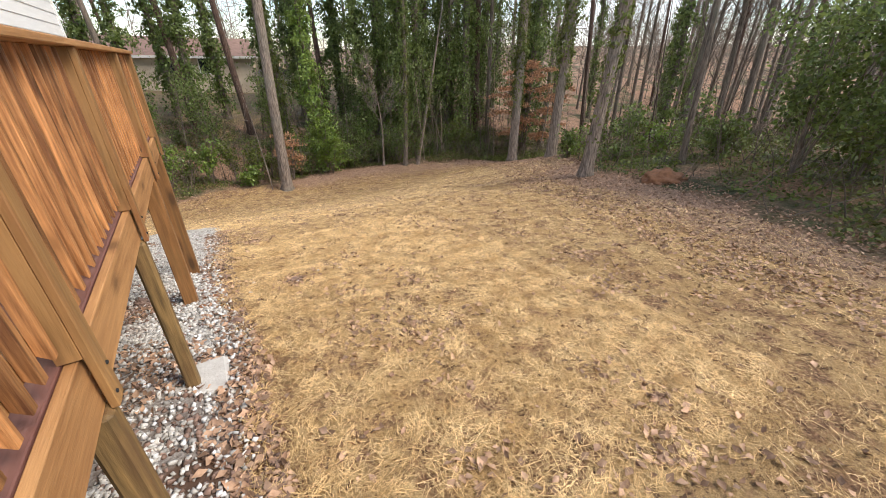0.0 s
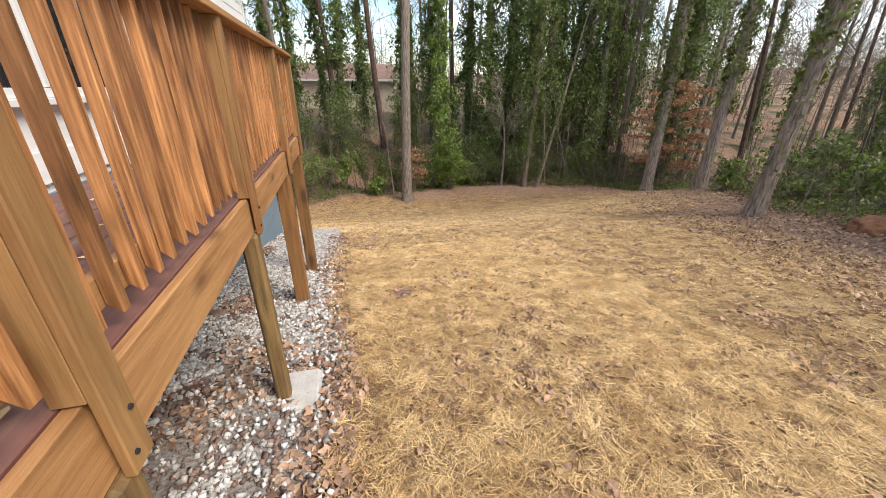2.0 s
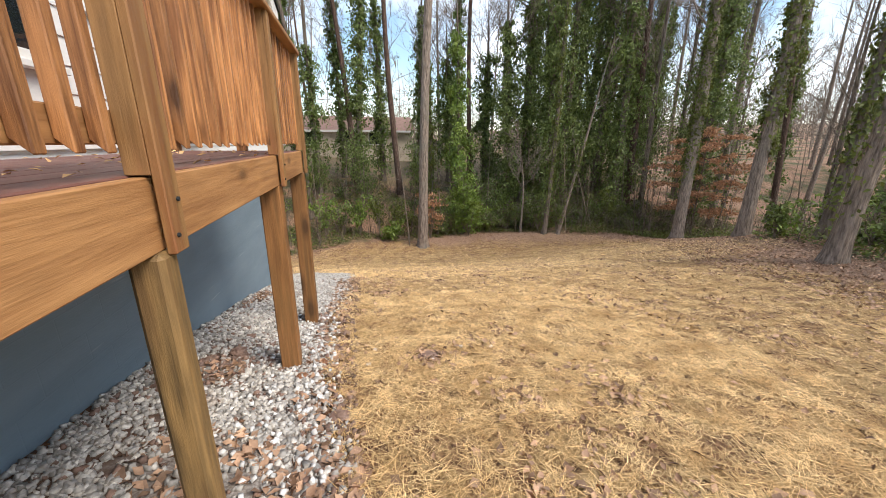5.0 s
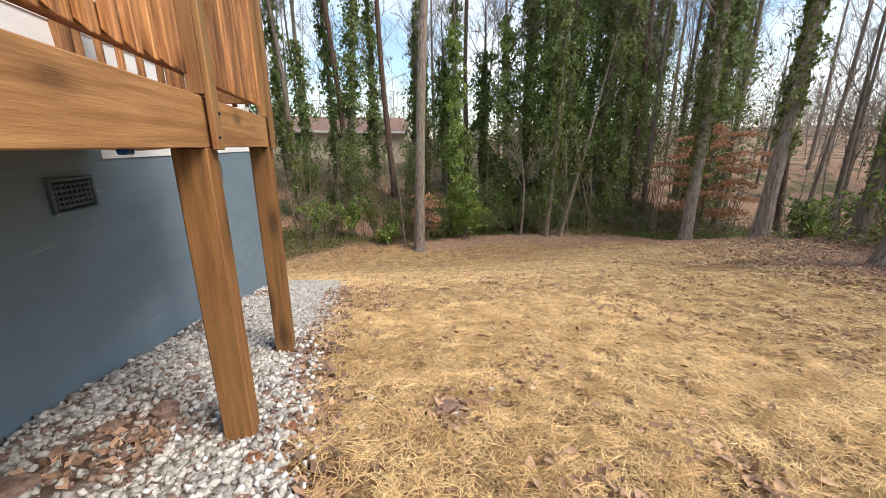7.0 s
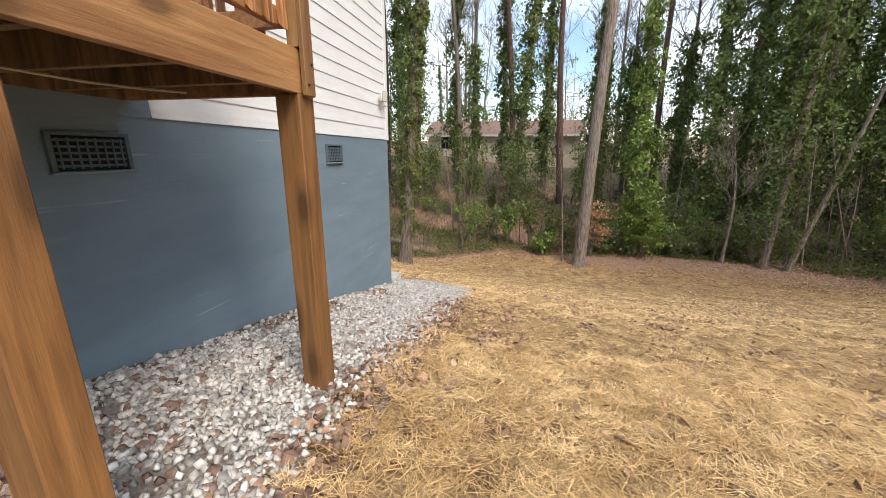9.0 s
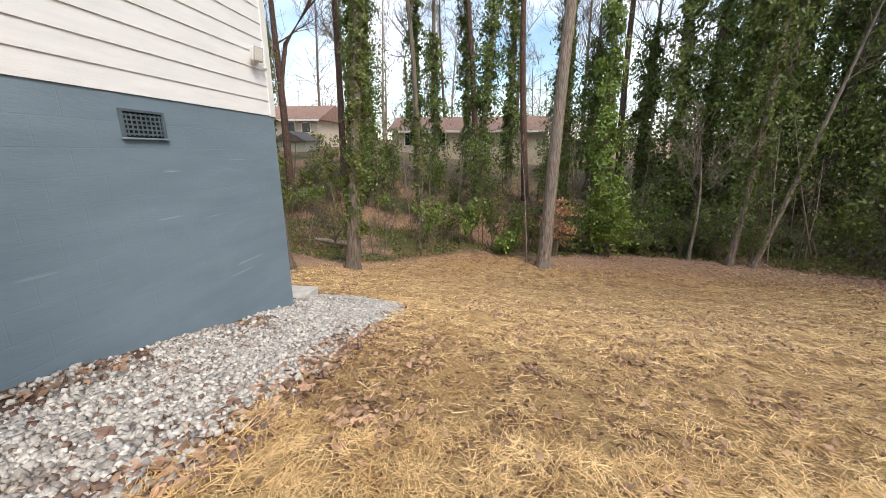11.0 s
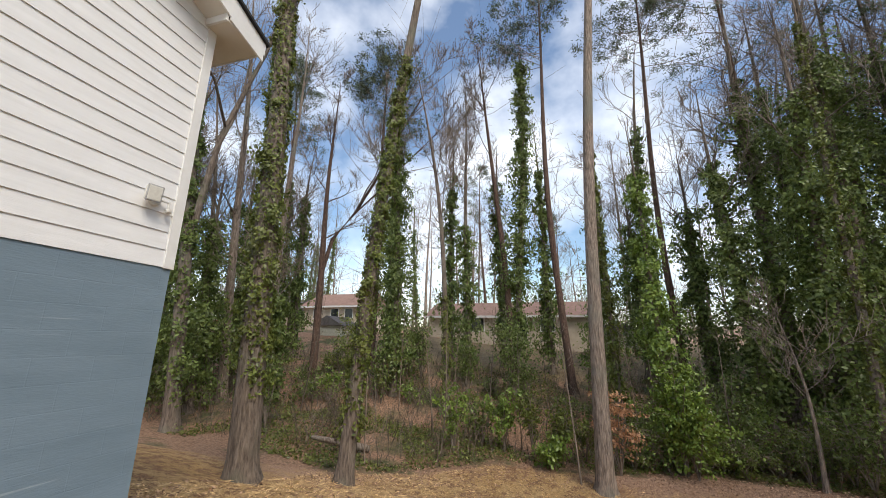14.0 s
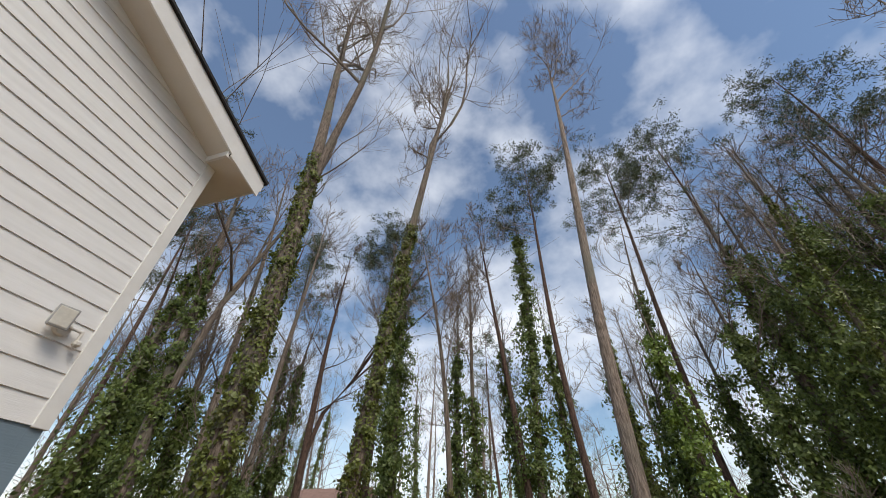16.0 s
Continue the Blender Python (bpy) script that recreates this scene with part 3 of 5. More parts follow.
# posts: brown square ones under the far end, round-edged treated ones nearer
for yy, half, mat_, bev in ((6.37, 0.072, M_POST, 0.006), (5.03, 0.072, M_POST, 0.006), (3.20, 0.05, M_TREATED, 0.016), (1.58, 0.052, M_TREATED, 0.016), (-0.1, 0.052, M_TREATED, 0.016)):
    px_ = 0.085 if half > 0.06 else 0.045
    part("support_post", box((-px_ - half, yy - half, drop(-0.06, yy) - 0.15), (-px_ + half, yy + half, BAND_LO), bev), mat_, deck,
         "brown-stained square support post" if mat_ is M_POST else "weathered round-edged timber support post")
for yy in (6.36, 5.04, 3.24, 1.62, 0.0, -1.55):
    part("rail_post", box((-0.0015, yy - 0.045, BAND_LO - 0.01), (0.026, yy + 0.045, RAIL - 0.037), 0.004, box((-0.066, yy - 0.045, DECK + 0.001), (-0.0015, yy + 0.045, RAIL - 0.037), 0.002)), M_GUARD, deck, "stained guard post bolted to the band")
for yy in (6.36, 5.04, 3.24, 1.62, 0.0):
    for dy, dz in ((-0.02, 0.045), (0.018, 0.15)):
        bolt = bmesh.new()
        bmesh.ops.create_cone(bolt, segments=6, radius1=0.008, radius2=0.007, depth=0.006, cap_ends=True, matrix=pose(0.03, yy + dy, BAND_LO + dz, 0, 90, 0))
        part("bolt", bolt, M_DARK, deck, "dark steel bolt head")
for xx in (-0.60, WALL + 0.065):
    part("rail_post", box((xx - 0.045, Y_FAR - 0.062, DECK), (xx + 0.045, Y_FAR + 0.026, RAIL - 0.037), 0.004), M_CEDAR_Z, deck)
part("rail_cap", box((-0.10, Y_BACK, RAIL - 0.036), (0.045, Y_FAR + 0.06, RAIL), 0.005), M_CEDAR_Y, deck, "flat stained cap rail")
part("rail_cap", box((WALL + 0.02, Y_FAR - 0.09, RAIL - 0.036), (-0.102, Y_FAR + 0.055, RAIL), 0.005), M_CEDAR_Y, deck)
for z in (1.03, 1.78):
    part("rail", box((-0.106, Y_BACK, z), (-0.068, Y_FAR - 0.064, z + 0.088), 0.004), M_CEDAR_Y, deck)
    part("rail", box((WALL + 0.02, Y_FAR - 0.1, z), (-0.108, Y_FAR - 0.064, z + 0.088), 0.004), M_CEDAR_Y, deck)
bal_me = bpy.data.meshes.new("baluster")
bal = box((-0.018, -0.018, 0.0), (0.018, 0.018, RAIL - 0.04 - 1.012), 0.003)
for v in bal.verts:
    if v.co.z < 0.01 and v.co.x < 0:
        v.co.z += 0.03
bal.to_mesh(bal_me)
bal.free()
bal_me.materials.append(M_CEDAR_Z)
y = Y_BACK + 0.07
posts_y = (6.36, 5.04, 3.24, 1.62, 0.0, -1.55)
while y < Y_FAR - 0.06:
    if min(abs(y - q) for q in posts_y) > 0.062:
        o = new("baluster", bal_me)
        o.parent, o.location = deck, (-0.047, y, 1.012 + rng.uniform(-0.004, 0.004))
        o.rotation_euler = (rng.normal(0, 0.004), rng.normal(0, 0.004), 0)
    y += 0.113
x = WALL + 0.16
while x < -0.13:
    if abs(x + 0.60) > 0.062:
        o = new("baluster", bal_me)
        o.parent, o.location, o.rotation_euler = deck, (x, Y_FAR - 0.045, 1.012), (0, 0, radians(90))
    x += 0.113


def cable(name, pts, r, material, label, category):
    cu = bpy.data.curves.new(name, "CURVE")
    cu.dimensions, cu.bevel_depth, cu.bevel_resolution = "3D", r, 2
    s = cu.splines.new("POLY")
    s.points.add(len(pts) - 1)
    for q, c in zip(s.points, pts):
        q.co = (*c, 1)
    cu.materials.append(material)
    return tagged(new(name, cu), label, category)


cable("cable", [(-0.9 + 0.03 * i, 4.2 + 0.22 * i, 0.715 - 0.012 * math.sin(i * 1.1)) for i in range(10)], 0.006, M_CABLE, "yellowed cable stapled under the deck joists", "cable")
clip = tagged(part("wire_connector", box((-0.50, 5.2, 0.685), (-0.45, 5.27, 0.722), 0.008), M_BLUE, None), "blue plastic wire connector under the deck", "connector")

# concrete footing under one post
foot = tagged(part("post_footing", box((-0.25, 3.02, drop(0, 3.2) - 0.2), (0.22, 3.46, drop(0, 3.2) + 0.035), 0.03), M_CONCRETE, None), "rough pale concrete footing at a deck post", "footing")
foot2 = tagged(part("post_footing", box((-0.2, 1.35, drop(0, 1.6) - 0.2), (0.2, 1.8, drop(0, 1.6) + 0.035), 0.03), M_CONCRETE, None), "rough pale concrete footing at a deck post", "footing")

# ---- trees ----
def tubes(strands, sides):
    """Tapered tubes: strands of (points, radii); all joined in one array of vertices and quads."""
    V, F, at = [], [], 0
    ang = np.arange(sides) * 2 * math.pi / sides
    ca, sa = np.cos(ang), np.sin(ang)
    for pts, radii in strands:
        P = np.asarray(pts, float)
        n = len(P)
        d = np.gradient(P, axis=0)
        d /= np.linalg.norm(d, axis=1)[:, None] + 1e-9
        ref = np.where(np.abs(d[:, 2:3]) > 0.9, np.array([[1.0, 0, 0]]), np.array([[0, 0, 1.0]]))
        a = np.cross(d, ref)
        a /= np.linalg.norm(a, axis=1)[:, None] + 1e-9
        c = np.cross(d, a)
        ring = P[:, None] + np.asarray(radii)[:, None, None] * (ca[None, :, None] * a[:, None] + sa[None, :, None] * c[:, None])
        V.append(ring.reshape(-1, 3))
        i = np.arange(n - 1)[:, None] * sides + np.arange(sides)[None] + at
        j = np.arange(n - 1)[:, None] * sides + (np.arange(sides)[None] + 1) % sides + at
        F.append(np.stack([i, j, j + sides, i + sides], 2).reshape(-1, 4))
        at += n * sides
    return np.concatenate(V), np.concatenate(F)


def leaf_cloud(P, size, out=None, droop=0.0, slim=0.62):
    """Small folded leaves at the places P: a spine and two wings each."""
    n = len(P)
    d = rng.normal(size=(n, 3))
    if out is not None:
        d = d * 0.55 + out
    d /= np.linalg.norm(d, axis=1)[:, None]
    a = np.cross(d, rng.normal(size=(n, 3)))
    a[:, 2] -= droop
    a /= np.linalg.norm(a, axis=1)[:, None]
    c = np.cross(d, a)
    s = (size * rng.uniform(0.6, 1.35, n))[:, None]
    V = np.stack([P - a * s * 0.5, P + c * s * slim * 0.5 + d * s * 0.12, P + a * s * 0.5, P - c * s * slim * 0.5 + d * s * 0.12], 1).reshape(-1, 3)
    k = np.arange(n)[:, None] * 4
    return V, np.concatenate([k + [0, 1, 2], k + [0, 2, 3]], 1).reshape(-1, 3)


def trunk_line(lean, bend, height, n=14):
    """The trunk's axis from its foot: a lean in metres per metre, a bow and a small wander."""
    h = np.linspace(0, height, n)
    u = h / height
    ph = rng.uniform(0, 6.28, 2)
    x = lean[0] * h + bend[0] * np.sin(math.pi * u) + 0.012 * height * np.sin(u * 7 + ph[0]) * u * 0.5
    y = lean[1] * h + bend[1] * np.sin(math.pi * u) + 0.012 * height * np.sin(u * 6 + ph[1]) * u * 0.5
    return np.stack([x, y, h], 1)


def grow(start, way, length, radius, level, twigs, limbs, spread=0.55, up=0.25):
    """A branch that bends upward, with side branches down to fine twigs."""
    n = (2, 4, 6, 7)[level]
    pts = [np.array(start, float)]
    d = np.array(way, float)
    d /= np.linalg.norm(d)
    for _ in range(n - 1):
        d = d + rng.normal(0, 0.13, 3) + np.array([0, 0, up * 0.3])
        d /= np.linalg.norm(d)
        pts.append(pts[-1] + d * length / (n - 1))
    radii = np.linspace(radius, max(radius * 0.3, 0.007), n)
    (limbs if level >= 2 else twigs).append((pts, radii))
    if level == 0:
        return
    for _ in range(rng.integers(4, 7)):
        u = rng.uniform(0.25, 1.0)
        i = min(int(u * (n - 1)), n - 2)
        p = pts[i] + (pts[i + 1] - pts[i]) * (u * (n - 1) - i)
        side = rng.normal(size=3)
        way2 = d * (1 - spread) + side / np.linalg.norm(side) * spread + np.array([0, 0, up])
        grow(p, way2, length * rng.uniform(0.4, 0.7), max(radius * 0.45 * (1.15 - 0.5 * u), 0.012), level - 1, twigs, limbs, spread, up)


def ivy_on(line, radii, h0, h1, thick, count, size, taper=True):
    """Ivy about a trunk: leaves close to the bark, and sprays that stand off it and droop, with gaps between."""
    H = line[:, 2]
    n_spray = int((h1 - h0) * (6 if thick < 0.5 else 8)) + 6
    hs = h0 + (h1 - h0) * rng.uniform(0, 1, n_spray) ** (1.15 if taper else 1.0)
    ts = rng.uniform(0, 2 * math.pi, n_spray)
    fade = np.clip(1.2 - 0.8 * (hs - h0) / (h1 - h0), 0.3, 1) if taper else np.ones(n_spray)
    reach = thick * fade * rng.uniform(0.2, 1.3, n_spray)
    pick = rng.integers(0, n_spray, count)
    u = rng.uniform(0.02, 1, count) ** 0.7
    rr = reach[pick]
    close = rng.uniform(0, 1, count) < (0.5 if thick < 0.5 else 0.22)
    h = np.where(close, h0 + (h1 - h0) * rng.uniform(0, 1, count) ** 1.2, hs[pick] + 0.3 * rr - 0.75 * rr * u * u)
    th = np.where(close, rng.uniform(0, 2 * math.pi, count), ts[pick])
    near = 0.03 + 0.3 * min(thick, 0.5) * np.clip(0.5 + 0.5 * np.sin(h * 1.7 + th * 2) * np.sin(h * 0.63 - th), 0.05, 1) * rng.uniform(0, 1, count)
    r = np.interp(h, H, radii) + np.where(close, near, rr * u)
    ragged = rng.uniform(0, 1, count) < np.clip((h - h0) / 2.6 + 0.12 + 0.35 * np.sin(th * 2 + h0), 0, 1) if taper else np.ones(count, bool)
    spread = np.where(close, 0.02, 0.05 + 0.15 * np.minimum(rr, 1.2))
    out = np.stack([np.cos(th), np.sin(th), np.full(count, 0.25)], 1)
    P = np.stack([np.interp(h, H, line[:, 0]) + r * np.cos(th), np.interp(h, H, line[:, 1]) + r * np.sin(th), np.maximum(h, 0.1)], 1)
    P = P + rng.normal(0, 1, (count, 3)) * spread[:, None]
    return leaf_cloud(P[ragged], size, out[ragged], 0.4)


def tree(place, radius, height, lean=(0, 0), bend=(0, 0), bark=None, label="", ivy=None, crown=None, ivy_mat=None, roots=True, group="woodland trees", fork=None):
    """A tree: trunk with limbs; a bare crown of twigs, or pine needles; a sleeve of ivy."""
    t = group_at("tree", (place[0], place[1], drop(*place) - 0.05), label, "tree", group)
    line = trunk_line(lean, bend, height)
    u = line[:, 2] / height
    radii = radius * (1 - 0.5 * u - 0.44 * u * u) + (0.55 * radius * np.exp(-line[:, 2] / 0.45) if roots else 0)
    if roots:
        extra = np.array([0.25, 0.6])
        hh = np.sort(np.concatenate([line[:, 2], extra]))
        line = np.stack([np.interp(hh, line[:, 2], line[:, 0]), np.interp(hh, line[:, 2], line[:, 1]), hh], 1)
        u = hh / height
        radii = radius * (1 - 0.5 * u - 0.44 * u * u) + 0.45 * radius * np.exp(-hh / 0.3)
    limbs, twigs = [], []
    needles = []
    if crown:
        kind, start, count, reach, level = crown
        for _ in range(count):
            h = rng.uniform(start, 0.98) * height
            i = np.searchsorted(line[:, 2], h) - 1
            f = (h - line[i, 2]) / (line[i + 1, 2] - line[i, 2])
            p = line[i] * (1 - f) + line[i + 1] * f
            th = rng.uniform(0, 2 * math.pi)
            rise = rng.uniform(0.5, 1.5) if kind == "bare" else rng.uniform(0.0, 0.7)
            size = reach * (1.15 - 0.6 * (h / height - start) / (1 - start)) * rng.uniform(0.6, 1.1)
            grow(p, (math.cos(th), math.sin(th), rise), size, radius * 0.28 * (1.2 - h / height), level, twigs, limbs)
        if kind == "pine":
            needles = [q for s, _ in twigs for q in (s[-1], s[len(s) // 2], (s[-1] + s[len(s) // 2]) / 2)]
    if fork:
        for fx, fy, start, rise in fork:
            i = np.searchsorted(line[:, 2], start * height)
            grow(line[i], (fx, fy, rise), height * (1 - start) * 1.05, radii[i] * 0.75, 3, twigs, limbs, 0.5, 0.3)
    V, F = tubes([(line, radii)] , 14)
    # furrowed foot: push the rim in and out
    ang = np.tile(np.arange(14), len(line))
    hgt = V[:, 2]
    push = 1 + 0.10 * np.sin(ang * 2.6 + hgt * 0.3) * (0.4 + 1.4 * np.exp(-hgt / 0.5))
    cx, cy = np.interp(hgt, line[:, 2], line[:, 0]), np.interp(hgt, line[:, 2], line[:, 1])
    V[:, 0], V[:, 1] = cx + (V[:, 0] - cx) * push, cy + (V[:, 1] - cy) * push
    if limbs:
        V2, F2 = tubes(limbs, 6)
        V, F = np.concatenate([V, V2]), np.concatenate([F, F2 + len(V)])
    link_mesh("trunk", raw("trunk", V, F), bark or M_BARK, t, smooth=True)
    if twigs:
        V, F = tubes(twigs, 3)
        link_mesh("crown", raw("crown", V, F), M_TWIG, t, "bare winter twigs")
    if needles:
        N = np.repeat(np.array(needles), 18, 0)
        N = N + rng.normal(0, 0.21, N.shape) * [1, 1, 0.75]
        V, F = leaf_cloud(N, 0.25, None, 0, 0.14)
        link_mesh("needles", raw("needles", V, F), M_NEEDLE, t, "dark green pine needles")
    if ivy:
        h0, h1, thick, count, size = ivy
        V, F = ivy_on(line, radii, h0, h1, thick, count, size)
        link_mesh("ivy", raw("ivy", V, F), ivy_mat or M_IVY, t, "climbing ivy leaves")
    return t


IVIED = "tall bare hardwood with ivy climbing its trunk"
# the three by the lawn's edge
tree((3.91, 22.95), 0.27, 36, (0.065, 0.0), (-0.45, 0), M_BARK_PALE, "tall pale-barked bare tree with a broken limb at the lawn's edge", crown=("bare", 0.62, 9, 3.2, 3), fork=[(0.5, -0.2, 0.8, 1.4), (-0.3, 0.2, 0.86, 1.6), (0.7, 0.3, 0.72, 1.0)])
tree((-5.04, 16.4), 0.34, 35, (-0.045, -0.01), (0.15, 0), M_BARK, "big furrowed hardwood with a thick sleeve of ivy", ivy=(2.0, 16, 0.24, 10500, 0.12), crown=("bare", 0.55, 11, 4.2, 3), fork=[(0.45, 0.1, 0.38, 2.2), (0.1, 0.3, 0.62, 1.8), (-0.5, 0.2, 0.7, 1.6)])
tree((-3.79, 19.15), 0.25, 30, (0.125, 0.02), (-0.6, 0.1), M_BARK, "slim hardwood wrapped in ivy at the lawn's edge", ivy=(1.2, 15, 0.24, 9500, 0.12), crown=("bare", 0.6, 9, 3.4, 3), fork=[(0.9, 0.2, 0.66, 1.2), (0.1, 0.1, 0.7, 1.8), (-0.4, 0.1, 0.58, 1.9)])
tree((-12.4, 20.5), 0.30, 24, (-0.09, -0.03), (0.1, 0), M_BARK, IVIED, ivy=(1.0, 16, 0.55, 7000, 0.16), crown=("bare", 0.5, 16, 3.2, 2), fork=[(0.4, 0.0, 0.3, 2.6)], ivy_mat=M_IVY_DARK)
# the row behind
tree((-2.8, 27.3), 0.16, 22, (-0.10, -0.02), (0.6, 0), M_BARK, "slender leaning bare tree in the woods", crown=("bare", 0.45, 9, 3.2, 3), ivy=(0.5, 6, 0.25, 1800, 0.14))
tree((-2.5, 31.1), 0.17, 22, (-0.01, 0), (0, 0), M_BARK, IVIED, ivy=(0.3, 10, 1.0, 5200, 0.18), ivy_mat=M_IVY_DARK, crown=("bare", 0.45, 9, 3.2, 3))
tree((0.2, 31.9), 0.22, 25, (-0.09, 0), (0.3, 0), M_PINE, "bare red-brown pine trunk with a thin crown", crown=("bare", 0.55, 9, 3.0, 3))
tree((0.2, 32.1), 0.22, 26, (0.05, 0), (0.2, 0), M_BARK, IVIED, ivy=(0.3, 23, 1.3, 15000, 0.19), ivy_mat=M_IVY_DARK)
tree((3.5, 31.5), 0.22, 31, (-0.015, 0), (-0.6, 0), M_PINE, "tall pine with a rounded crown of needles", crown=("pine", 0.70, 34, 3.9, 1))
tree((9.4, 31.9), 0.20, 31, (0.01, 0), (-0.5, 0), M_PINE, "tall pine with an open crown of needles", crown=("pine", 0.66, 30, 3.5, 1))
tree((5.3, 27.0), 0.13, 17, (-0.01, 0), (-0.2, 0), M_BARK, IVIED, ivy=(0.3, 14, 0.4, 4200, 0.16))
tree((6.9, 25.3), 0.18, 15, (-0.04, 0), (0, 0), M_BARK, "ivy-hung tree standing in bright evergreen shrubs", ivy=(0.2, 12, 1.0, 8500, 0.16), ivy_mat=M_PRIVET)
tree((-6.15, 28.2), 0.2, 20, (-0.01, 0), (0, 0), M_BARK, IVIED, ivy=(0.3, 18, 1.3, 13000, 0.18), ivy_mat=M_IVY_DARK, crown=("bare", 0.5, 9, 3.2, 3))
tree((-11.8, 28.8), 0.24, 21, (0.0, 0), (0, 0), M_PINE, "dark twin-stemmed bare tree in the woods", crown=("bare", 0.35, 10, 3.2, 3), fork=[(0.25, 0.1, 0.3, 2.0)])
# right of the lawn
tree((17.9, 19.1), 0.3, 23, (0.0, 0), (0, 0), M_BARK_PALE, IVIED, ivy=(3.0, 14, 0.22, 4500, 0.14), crown=("bare", 0.45, 16, 3, 2))
tree((16.1, 14.1), 0.25, 22, (0.01, 0), (0, 0), M_BARK_PALE, IVIED, ivy=(3.4, 16, 0.34, 6000, 0.14), crown=("bare", 0.45, 16, 3, 2))
tree((10.98, 7.95), 0.19, 21, (0.05, -0.03), (0, 0), M_BARK_PALE, "pale leaning tree at the lawn's edge", ivy=(1.0, 7, 0.1, 900, 0.12), crown=("bare", 0.5, 9, 3, 2))
tree((14.7, 10.5), 0.17, 20, (0.02, -0.02), (0, 0), M_BARK, IVIED, ivy=(1.0, 13, 0.25, 3000, 0.14), crown=("bare", 0.5, 8, 3, 2))
tree((13.6, 6.3), 0.09, 14, (0.0, 0.04), (0.2, 0.2), M_BARK, "thin dark sapling in the undergrowth", crown=("bare", 0.4, 8, 2.0, 2))
tree((12.1, 23.7), 0.15, 21, (0.02, -0.01), (0.1, 0), M_BARK, "slim trunk covered in yellow-green ivy", ivy=(2.0, 17, 0.16, 5200, 0.13), crown=("bare", 0.7, 7, 2.5, 2))
tree((12.92, 23.4), 0.11, 11.5, (0.155, -0.1), (0, 0), M_BARK_PALE, "slender pale leaning sapling", crown=("bare", 0.65, 6, 1.6, 1), ivy=(0.8, 6, 0.1, 700, 0.12))
tree((10.73, 24.4), 0.07, 6.2, (-0.06, 0.04), (0.25, 0), M_BARK_PALE, "small crooked dead tree with pale branches", crown=("bare", 0.45, 10, 1.9, 2))

tree((3.15, 23.2), 0.035, 6.0, (-0.11, 0.02), (0.1, 0), M_BARK_PALE, "thin pale sapling leaning at the lawn's edge", roots=False, crown=("bare", 0.6, 5, 0.9, 1))

# the dark evergreen stand
for px, py, rad, hh, w in ((12.8, 29.0, 0.3, 23, 1.8), (15.2, 27.6, 0.3, 25, 1.9), (17.4, 30.2, 0.28, 24, 1.9), (18.8, 26.0, 0.3, 24, 2.0), (21.2, 28.4, 0.28, 24, 1.9),
                           (10.6, 31.8, 0.25, 14, 1.6), (22.5, 23.0, 0.28, 23, 2.0), (25.0, 25.6, 0.28, 22, 2.4), (8.2, 34.5, 0.25, 13, 1.7), (20.0, 32.5, 0.28, 23, 2.6), (24.0, 31.0, 0.28, 22, 2.6),
                           (13.6, 26.9, 0.25, 21, 1.5), (16.4, 32.5, 0.28, 24, 2.2), (19.6, 29.6, 0.28, 24, 2.2), (11.4, 28.6, 0.22, 17, 1.3),
                           (-14.5, 23.0, 0.25, 13, 1.5), (-11.6, 24.6, 0.2, 8, 1.2), (-17.2, 21.6, 0.25, 15, 2.0), (-15.8, 26.5, 0.25, 15, 1.9), (-20.5, 25.0, 0.25, 15, 2.2)):
    tree((px, py), rad, hh, (rng.normal(0, 0.02), 0), (0, 0), M_BARK, "tall trunk buried in dark hanging ivy", ivy=(0.3 if w < 1.7 else 1.0, hh * 0.74, w * 1.2, 10800, 0.19), ivy_mat=M_IVY_DARK, crown=("bare", 0.55, 16, 3.4, 2))
for px, py, hh in ((20.3, 26.6, 30), (14.0, 31.5, 30), (-9.0, 31.0, 24), (-16.5, 18.2, 27)):
    tree((px, py), 0.24, hh, (rng.normal(0, 0.01), 0), (0, 0), M_PINE, "tall pine with an open crown of needles", crown=("pine", 0.6, 30, 3.8, 1))

for px, py, hh in ((-0.8, 35.0, 17), (2.4, 34.6, 18), (5.6, 35.4, 17), (-4.6, 34.8, 18), (-8.4, 32.8, 18), (-15.5, 31.5, 15)):
    tree((px, py), 0.2, hh, (rng.normal(0, 0.02), 0), (0, 0), M_BARK, IVIED, ivy=(0.3, hh * 0.8, 1.0, 5500, 0.22), ivy_mat=M_IVY_DARK, crown=("bare", 0.4, 16, 3.0, 2))
# background trees: a few built once, then copied through the woods
kinds = [tree((28, 30), 0.2, 22, (0.01, 0), (0.2, 0), M_BARK, "bare woodland tree in winter", crown=("bare", 0.3, 19, 3.4, 2)),
         tree((33, 20), 0.17, 20, (-0.02, 0.01), (0.2, 0.2), M_BARK, "bare woodland tree in winter", crown=("bare", 0.25, 19, 3.0, 2)),
         tree((30, 10), 0.22, 24, (0.03, -0.02), (0.1, 0), M_BARK_PALE, "bare woodland tree in winter", crown=("bare", 0.35, 19, 3.6, 2)),
         tree((26, 14), 0.18, 21, (0.0, 0.02), (0.3, 0), M_BARK, "woodland tree with ivy on its trunk", crown=("bare", 0.4, 14, 3.0, 2), ivy=(0.4, 15, 0.7, 4200, 0.2), ivy_mat=M_IVY_DARK),
         tree((-20, 34), 0.22, 27, (0.0, 0.0), (0.3, 0), M_PINE, "tall woodland pine with green needles", crown=("pine", 0.6, 15, 3.0, 1))]
spots = []
tries = 0
